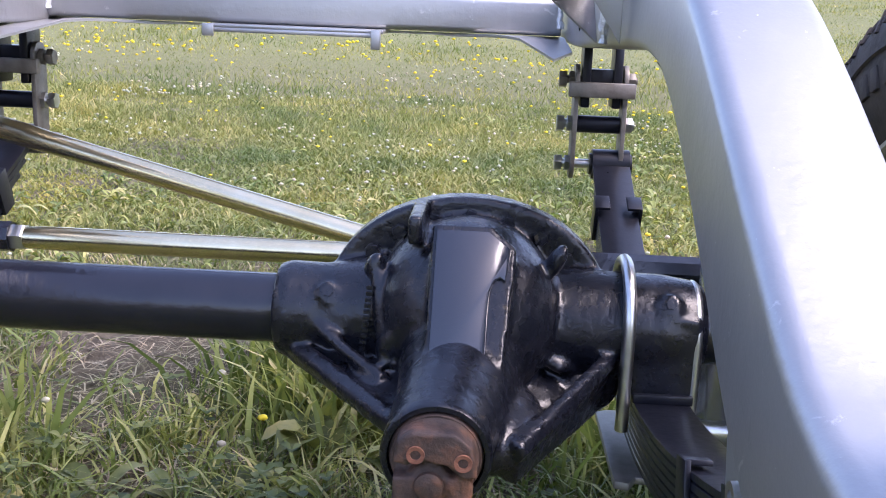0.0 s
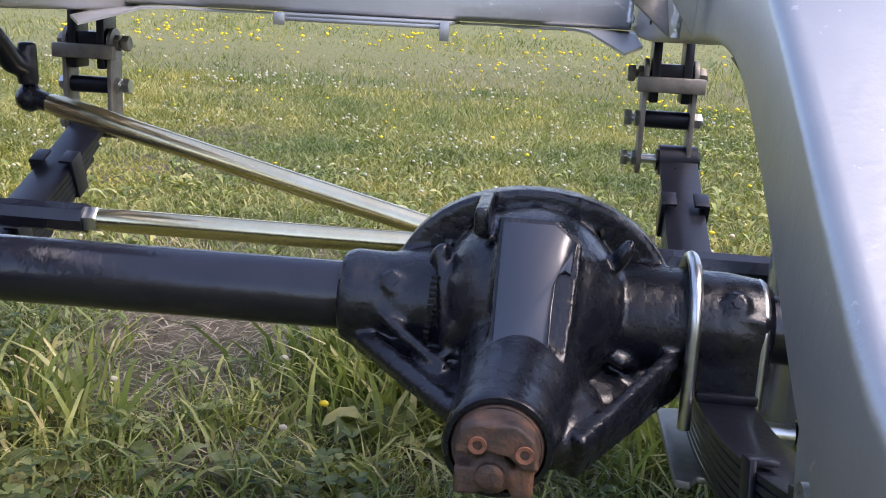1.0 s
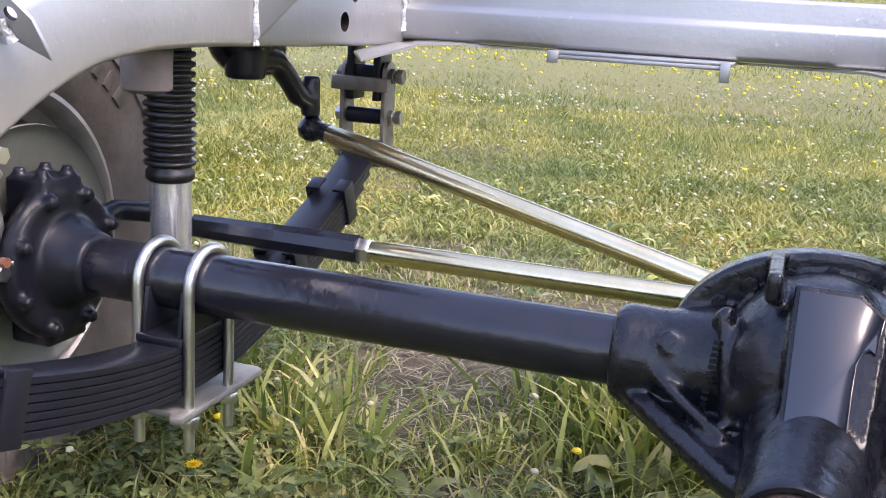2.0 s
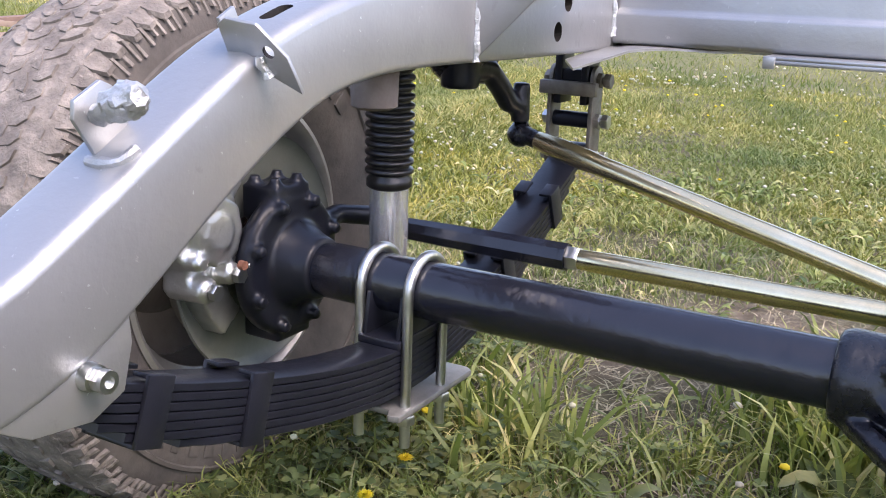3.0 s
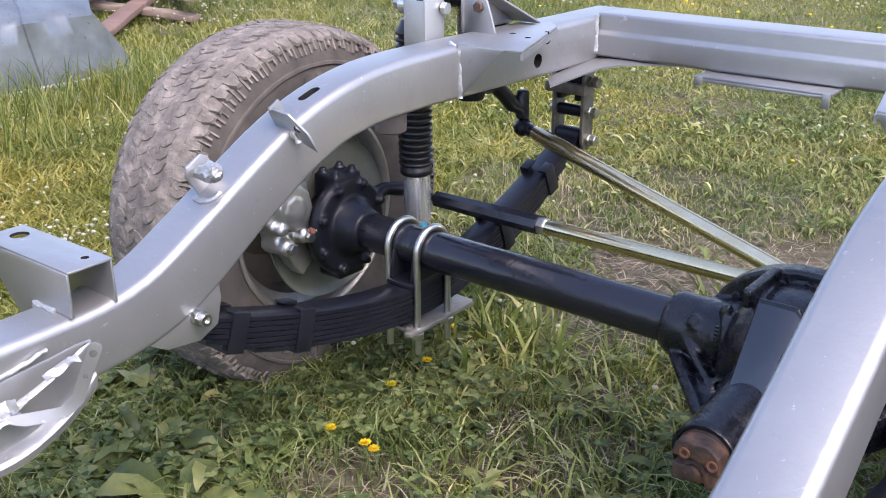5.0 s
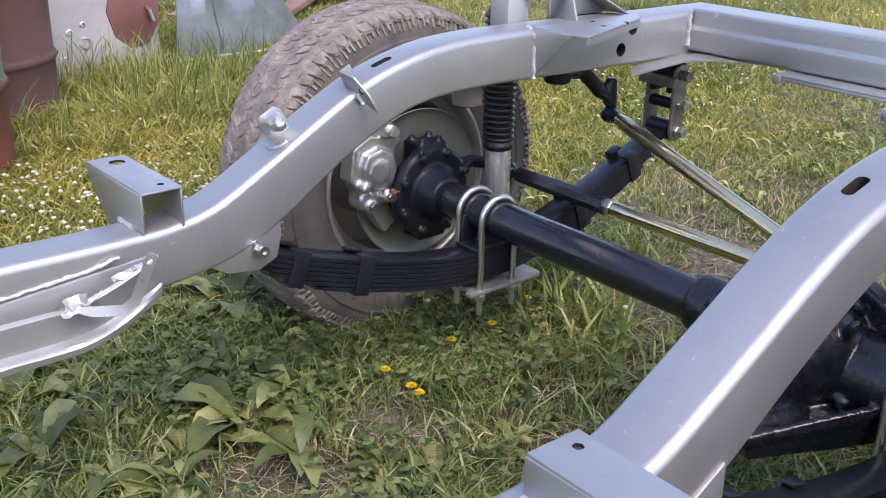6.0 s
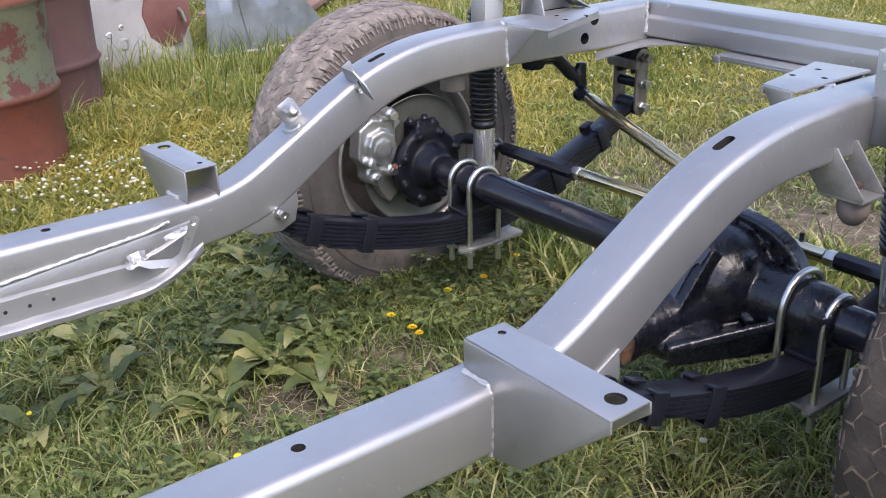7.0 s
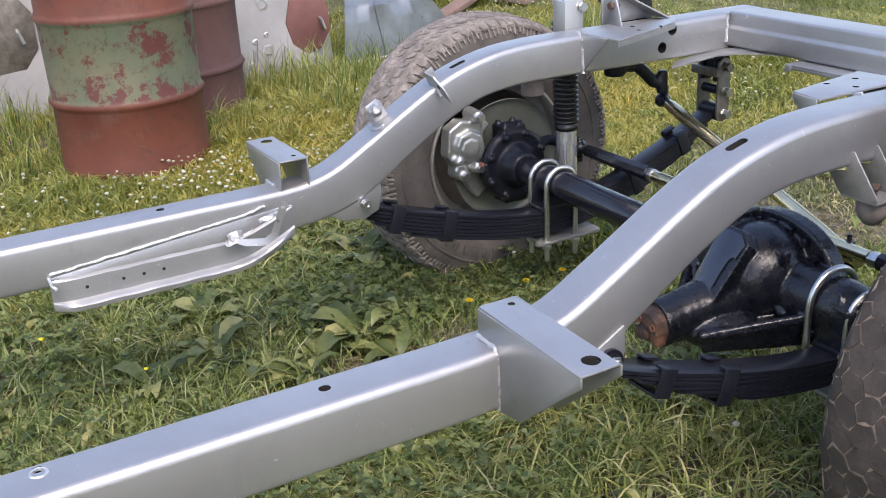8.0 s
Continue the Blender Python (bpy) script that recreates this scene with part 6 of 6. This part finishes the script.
# dead stalks and clippings lying on the worn ground
x, y = scatter(60000, -1.6, 1.4, -1.6, 1.7, lambda x, y: np.clip(0.12 + 0.6 * worn(x, y), 0, 1))
k = clear_of_wheels(x, y)
x, y = x[k], y[k]
n = len(x)
a = gen.uniform(0, 2 * np.pi, n)
d = np.stack([np.cos(a), np.sin(a), gen.uniform(-0.1, 0.35, n)], 1) * gen.uniform(0.010, 0.035, n)[:, None]
s_ = np.stack([-np.sin(a), np.cos(a), np.zeros(n)], 1) * gen.uniform(0.0007, 0.0016, n)[:, None]
o = np.stack([x, y, G + gen.uniform(0.0, 0.022, n)], 1)
mid_ = o + np.stack([gen.normal(0, 0.003, n), gen.normal(0, 0.003, n), gen.uniform(0, 0.006, n)], 1)
mesh_of("dry_litter", np.stack([o - d - s_, o - d + s_, mid_ - s_, mid_ + s_, o + d], 1), [(0, 1, 3, 2), (2, 3, 4)], STRAW, "dry grass clippings on worn soil", "straw")
# a lush tuft under the differential and others beside it
tx, ty = [], []
for cx, cy, k, sp in ((-0.03, 0.62, 200, 0.07), (0.04, 0.48, 260, 0.06), (0.12, 0.44, 180, 0.06), (0.02, 0.76, 120, 0.06), (0.55, 0.35, 160, 0.07), (-0.62, 0.30, 120, 0.08), (-0.42, 0.28, 100, 0.06)):
    tx.append(gen.normal(cx, sp, k))
    ty.append(gen.normal(cy, sp, k))
x, y = np.concatenate(tx), np.concatenate(ty)
n = len(x)
mesh_of("lush_tuft", blades(x, y, gen.uniform(0.10, 0.21, n), gen.uniform(0.006, 0.011, n), 0.8), BLADE, LONG, "lush broad-bladed tuft under the axle", "grass")


def middle(x, y):
    wob = 0.7 * (field(x, y, 2.6) - 0.5) + 0.5 * (field(x, y, 7) - 0.5)
    inner = (x > -1.15 + wob) & (x < 1.35 + wob) & (y > -1.75 + wob) & (y < 1.55 + wob)
    return np.where(inner, 0, 1)


x, y = tufts(36000, -5.2, 3.4, -2.4, 6.2, middle, 5, 0.03)
x2, y2 = tufts(19000, -2.7, 2.3, 0.9, 4.0, middle, 5, 0.026)
x3, y3 = tufts(11000, -2.75, -1.05, -1.5, 1.5, middle, 5, 0.028)
x, y = np.concatenate([x, x2, x3]), np.concatenate([y, y2, y3])
n = len(x)
tall = 1 + 1.3 * np.clip((-x - 1.5) / 0.9, 0, 1) * np.clip(field(x, y, 2) * 2.2 - 0.4, 0.2, 1.2)
v = blades(x, y, gen.uniform(0.028, 0.075, n) * (0.5 + 1.0 * field(x, y, 0.9)) * tall, gen.uniform(0.004, 0.008, n), 1.15)
sunny = (x < -1.0) & (y < 2.6) & (gen.random(n) < 0.85)
mesh_of("middle_grass", v[~sunny], BLADE, FIELD, "meadow grass beyond the car", "grass")
mesh_of("yellowish_grass", v[sunny], BLADE, YELLOWISH, "yellow-green grass in front of the scrap", "grass")
q = gen.random(210000)
y = 4.0 + 46.0 * q**1.9
x = gen.uniform(-1, 1, len(y)) * (4.0 + 0.55 * y) - 2.0 - 0.1 * y
x2, y2 = scatter(60000, -16, -5.0, -4, 6, lambda x, y: np.ones(len(x)))
a = gen.uniform(0, 2 * np.pi, 90000)
r = 2.6 + 14 * gen.random(90000) ** 1.6
x3, y3 = r * np.cos(a), r * np.sin(a)
k = (y3 < -2.0) | (x3 > 3.0)
x, y = np.concatenate([x, x2, x3[k]]), np.concatenate([y, y2, y3[k]])
n = len(x)
v = blades(x, y, gen.uniform(0.03, 0.085, n) * (0.4 + 1.2 * field(x, y, 0.6)), gen.uniform(0.008, 0.016, n) * (0.6 + 0.10 * np.hypot(x, y)), 0.9, G + bank(np.hypot(x, y)))
mesh_of("far_grass", v[:, [0, 1, 6]], [(0, 1, 2)], FIELD, "far meadow grass", "grass")
# tall stalks in front of the scrap
x, y = scatter(7500, -3.46, -2.35, -1.5, 2.3, lambda x, y: np.clip(field(x, y, 2.6) * 1.6 - 0.35, 0, 1))
n = len(x)
mesh_of("tall_grass", blades(x, y, gen.uniform(0.10, 0.32, n), gen.uniform(0.003, 0.006, n), 0.55), BLADE, LONG, "tall thin grass in front of the scrap", "grass")


def leaves(x, y, z, length, width, pitch, yaw):
    """Oval leaves with a fold along the rib: five rows of three corners and a tip."""
    n = len(x)
    out = np.stack([np.cos(yaw), np.sin(yaw), np.zeros(n)], 1)
    side = np.stack([-np.sin(yaw), np.cos(yaw), np.zeros(n)], 1)
    up = np.array([0, 0, 1.0])
    o = np.stack([x, y, z], 1)
    rows = []
    for f, wf in ((0.0, 0.10), (0.25, 0.62), (0.5, 1.0), (0.75, 0.80), (0.93, 0.35)):
        rise = length * (np.sin(pitch) * f - 0.55 * np.sin(pitch) * f**3 * 1.2)
        c = o + out * (length * f * np.cos(pitch * (1 - 0.5 * f)))[:, None] + up * rise[:, None]
        wav = gen.uniform(-0.05, 0.05, n) * length
        wl_ = (width * wf / 2)[:, None]
        rows += [c - side * wl_ + up * (width * wf * 0.18 + wav)[:, None], c, c + side * wl_ + up * (width * wf * 0.18 - wav)[:, None]]
    rise = length * (np.sin(pitch) - 0.66 * np.sin(pitch))
    rows.append(o + out * (length * np.cos(pitch * 0.5))[:, None] + up * rise[:, None])
    return np.stack(rows, 1)


LEAF = []
for r_ in range(4):
    for c_ in range(2):
        i_ = r_ * 3 + c_
        LEAF.append((i_, i_ + 1, i_ + 4, i_ + 3))
LEAF += [(12, 13, 15), (13, 14, 15)]


def rosettes(cx, cy, per, lmin, lmax, wide, pitch):
    n = len(cx) * per
    x, y = np.repeat(cx, per), np.repeat(cy, per)
    size = np.repeat(gen.uniform(lmin, lmax, len(cx)), per) * gen.uniform(0.65, 1.1, n)
    yaw = gen.uniform(0, 2 * np.pi, n)
    return leaves(x + 0.006 * np.cos(yaw), y + 0.006 * np.sin(yaw), np.full(n, G) + gen.uniform(0, 0.02, n), size, size * gen.uniform(wide * 0.75, wide * 1.2, n), gen.uniform(pitch[0], pitch[1], n), yaw)


green_side = lambda x, y: near(x, y) * np.clip(1.15 - 1.4 * worn(x, y) - 1.5 * np.clip(x + 0.15, 0, 1), 0.03, 1) * np.clip(field(x, y, 2.2) * 1.9 - 0.2, 0.1, 1)  # noqa: E731
x, y = scatter(1150, -1.25, 0.9, -1.7, 0.5, green_side)
k = clear_of_wheels(x, y)
mesh_of("weeds", rosettes(x[k], y[k], 8, 0.030, 0.080, 0.27, (0.35, 1.25)), LEAF, WEED, "dense low broad-leaved weeds", "weeds")
x, y = scatter(900, -1.3, 0.35, -1.6, 0.05, lambda x, y: np.clip(1.1 - 1.3 * worn(x, y), 0, 1) * np.clip(field(x + 3, y, 2.4) * 2.0 - 0.35, 0.05, 1))
k = clear_of_wheels(x, y)
mesh_of("large_leaved_weeds", rosettes(x[k], y[k], 8, 0.028, 0.070, 0.36, (0.35, 1.4)), LEAF, WEED, "taller broad-leaved weeds between the rails", "weeds")
x, y = scatter(4200, -4.0, 3.0, 0.4, 5.5, lambda x, y: np.clip(field(x + 9, y + 3, 1.3) * 2.2 - 0.9, 0, 1) * (1 - 0.9 * worn(x, y)))
k = clear_of_wheels(x, y)
mesh_of("meadow_weeds", rosettes(x[k], y[k], 6, 0.03, 0.075, 0.20, (0.6, 1.4)), LEAF, LONG, "clumps of leafy weeds in the meadow", "weeds")
x, y = scatter(8200, -1.4, 0.9, -1.9, 0.6, green_side)
k = clear_of_wheels(x, y)
x, y = x[k], y[k]
n = len(x)
z0 = G + gen.uniform(0.03, 0.075, n)
tri = []
for q in range(3):
    yaw = gen.uniform(0, 2 * np.pi, n) if q == 0 else yaw + 2.1
    tri.append(leaves(x, y, z0, gen.uniform(0.011, 0.020, n), gen.uniform(0.010, 0.018, n), gen.uniform(0.0, 0.6, n), yaw))
mesh_of("clover", np.concatenate(tri), LEAF, CLOVER, "patches of small round clover leaves", "clover")


def plant(name, x, y, count, lmin, lmax, wide, pitch, label):
    v = rosettes(np.array([x]), np.array([y]), count, lmin, lmax, wide, pitch)
    mesh_of(name, v, LEAF, WEED, label, "plant", kind="object")


for x, y, c_, a_, b_, w_ in ((-0.50, -0.53, 10, 0.09, 0.14, 0.24), (-0.40, -0.72, 9, 0.08, 0.13, 0.23), (-0.72, -0.45, 9, 0.08, 0.12, 0.25), (-0.30, -0.98, 8, 0.07, 0.11, 0.26), (-0.95, -0.80, 8, 0.09, 0.13, 0.28),
                              (-0.62, -0.86, 8, 0.11, 0.15, 0.27), (-0.56, -1.02, 8, 0.10, 0.14, 0.26), (-0.80, -0.68, 8, 0.10, 0.14, 0.26), (-0.18, -0.62, 7, 0.06, 0.09, 0.26), (0.30, -0.75, 7, 0.06, 0.09, 0.26),
                              (-0.51, -0.53, 8, 0.13, 0.18, 0.36), (-0.62, -0.43, 8, 0.11, 0.15, 0.34), (-0.83, -0.82, 8, 0.10, 0.15, 0.36), (-0.48, -0.78, 8, 0.11, 0.15, 0.36),
                              (-0.66, -0.45, 9, 0.12, 0.17, 0.34), (-0.54, -0.42, 8, 0.10, 0.14, 0.30), (-0.98, -0.31, 9, 0.12, 0.16, 0.36), (-0.36, -0.50, 8, 0.10, 0.15, 0.34), (0.02, -0.70, 8, 0.08, 0.12, 0.30), (0.066, 0.324, 6, 0.10, 0.13, 0.48), (0.13, 0.312, 5, 0.10, 0.13, 0.50), (-0.01, 0.18, 6, 0.08, 0.12, 0.45), (-0.20, 0.17, 6, 0.07, 0.10, 0.36)):
    plant("dock_plant", x, y, c_, a_ * 0.9, b_ * 0.95, w_ * 1.1, (0.40, 1.3), "broad-leaved dock plant in the lawn")
plant("mallow_plant", -0.329, 0.124, 4, 0.055, 0.065, 1.05, (0.15, 0.5), "pale round-leaved plant beside bare soil")


bm = bmesh.new()
blob(bm, (-0.275, -0.014, G + 0.008), (0.020, 0.015, 0.012), detail=2)
for v in bm.verts:
    v.co += 0.003 * noise.noise_vector(v.co * 60)
STONE = plain("pale_stone", [(0.3, (0.34, 0.31, 0.28)), (0.7, (0.48, 0.45, 0.41))], 40, (0.7, 0.9), 0.0, 0.5)
tagged(part("stone", bm, STONE, None), "small pale stone lying in the worn grass", "stone")


def heads(x, y, z, r, squash):
    """Small flower heads: two rings and two poles."""
    n = len(x)
    c = np.stack([x, y, z], 1)
    v = [c + np.stack([np.zeros(n), np.zeros(n), -r * squash], 1)]
    for lat, rr in ((-0.4, 0.92), (0.35, 0.95)):
        for q in range(6):
            a = 2 * np.pi * q / 6 + (0.5 if lat > 0 else 0)
            j = gen.uniform(0.8, 1.2, n)
            v.append(c + np.stack([r * rr * j * np.cos(a), r * rr * j * np.sin(a), r * squash * lat], 1))
    v.append(c + np.stack([np.zeros(n), np.zeros(n), r * squash], 1))
    return np.stack(v, 1)


HEAD = [(0, 1 + (q + 1) % 6, 1 + q) for q in range(6)] + [(1 + q, 1 + (q + 1) % 6, 7 + (q + 1) % 6, 7 + q) for q in range(6)] + [(13, 7 + q, 7 + (q + 1) % 6) for q in range(6)]
x, y = scatter(8000, -7, 5, 0.9, 9, lambda x, y: np.clip(field(x, y, 1.1) * 2.2 - 0.85, 0, 1) * np.clip(1.2 - y / 9, 0.15, 1) * np.clip((y - 0.6) / 1.5, 0, 1))
x2, y2 = scatter(420, -3.0, -1.25, -1.5, 1.0, lambda x, y: np.clip(field(x, y, 1.8) * 2.4 - 1.0, 0, 1))
x3, y3 = scatter(34, -1.2, 1.2, -1.5, 0.6, lambda x, y: np.clip(field(x, y, 2.5) * 2.0 - 0.5, 0, 1))
x4 = np.concatenate([gen.normal(-1.75, 0.22, 110), gen.normal(-1.55, 0.2, 70), gen.normal(-1.95, 0.15, 50)])
y4 = np.concatenate([gen.normal(-0.30, 0.20, 110), gen.normal(-0.02, 0.22, 70), gen.normal(-0.55, 0.15, 50)])
x, y = np.concatenate([x, x2, x3, x4]), np.concatenate([y, y2, y3, y4])
n = len(x)
mesh_of("white_clover_heads", heads(x, y, G + bank(np.hypot(x, y)) + gen.uniform(0.05, 0.10, n), gen.uniform(0.0045, 0.0085, n) * np.clip(np.hypot(x, y) / 4, 1, 2.0), 0.75), HEAD, WHITE_PETAL, "white clover flowers in the meadow", "flowers")
x, y = [], []
for cx, cy, k, sp in ((-3.5, 8.6, 60, 0.7), (-2.2, 11.5, 70, 1.1), (-1.0, 9.5, 45, 0.7), (0.6, 8.0, 60, 0.8), (1.4, 5.0, 60, 0.6), (-0.4, 4.2, 18, 0.7), (-2.4, 4.6, 22, 0.8), (0.5, 2.2, 14, 0.6)):
    x.append(gen.normal(cx, sp, k))
    y.append(gen.normal(cy, sp, k))
x, y = np.concatenate(x), np.concatenate(y)
x2, y2 = scatter(26, -1.4, 1.0, -1.4, 0.6, lambda x, y: field(x, y, 3))
x, y = np.concatenate([x, x2]), np.concatenate([y, y2])
n = len(x)
mesh_of("yellow_flowers", heads(x, y, G + bank(np.hypot(x, y)) + gen.uniform(0.06, 0.12, n), gen.uniform(0.006, 0.010, n) * np.clip(np.hypot(x, y) / 4, 1, 2.4), 0.6), HEAD, YELLOW, "yellow buttercups in the meadow", "flowers")


def dandelion(x, y, z):
    t = thing("dandelion", (x, y, G), "yellow dandelion flower on a thin stalk", "flower", "dandelions")
    bm = bmesh.new()
    rnd = random.Random(int(1000 * (x + 5)))
    for layer, (r, tilt) in enumerate(((0.0125, 0.15), (0.0105, 0.45), (0.007, 0.9))):
        for k in range(16 - 3 * layer):
            a = 2 * math.pi * (k + 0.4 * layer) / (16 - 3 * layer) + rnd.uniform(-0.1, 0.1)
            d, p = Vector((math.cos(a), math.sin(a), math.tan(tilt))).normalized(), Vector((-math.sin(a), math.cos(a), 0))
            o = Vector((x, y, z))
            vs = [bm.verts.new(q) for q in (o, o + d * r * 0.6 + p * 0.0018, o + d * r, o + d * r * 0.6 - p * 0.0018)]
            bm.faces.new(vs)
    bmesh.ops.solidify(bm, geom=bm.faces[:], thickness=0.0006)
    part("petals", bm, YELLOW, t, "bright yellow petals")
    bm = bmesh.new()
    sweep(bm, [(x + 0.01, y, G - 0.01), (x + 0.006, y + 0.002, (G + z) / 2), (x, y, z)], 0.0016, 6)
    part("stalk", bm, CLOVER, t)


for x, y, z in ((-0.417, -0.272, 0.13), (-0.338, -0.270, 0.13), (-0.330, -0.258, 0.115), (-0.436, -0.093, 0.13), (-0.456, 0.035, 0.12)):
    dandelion(x, y, z)
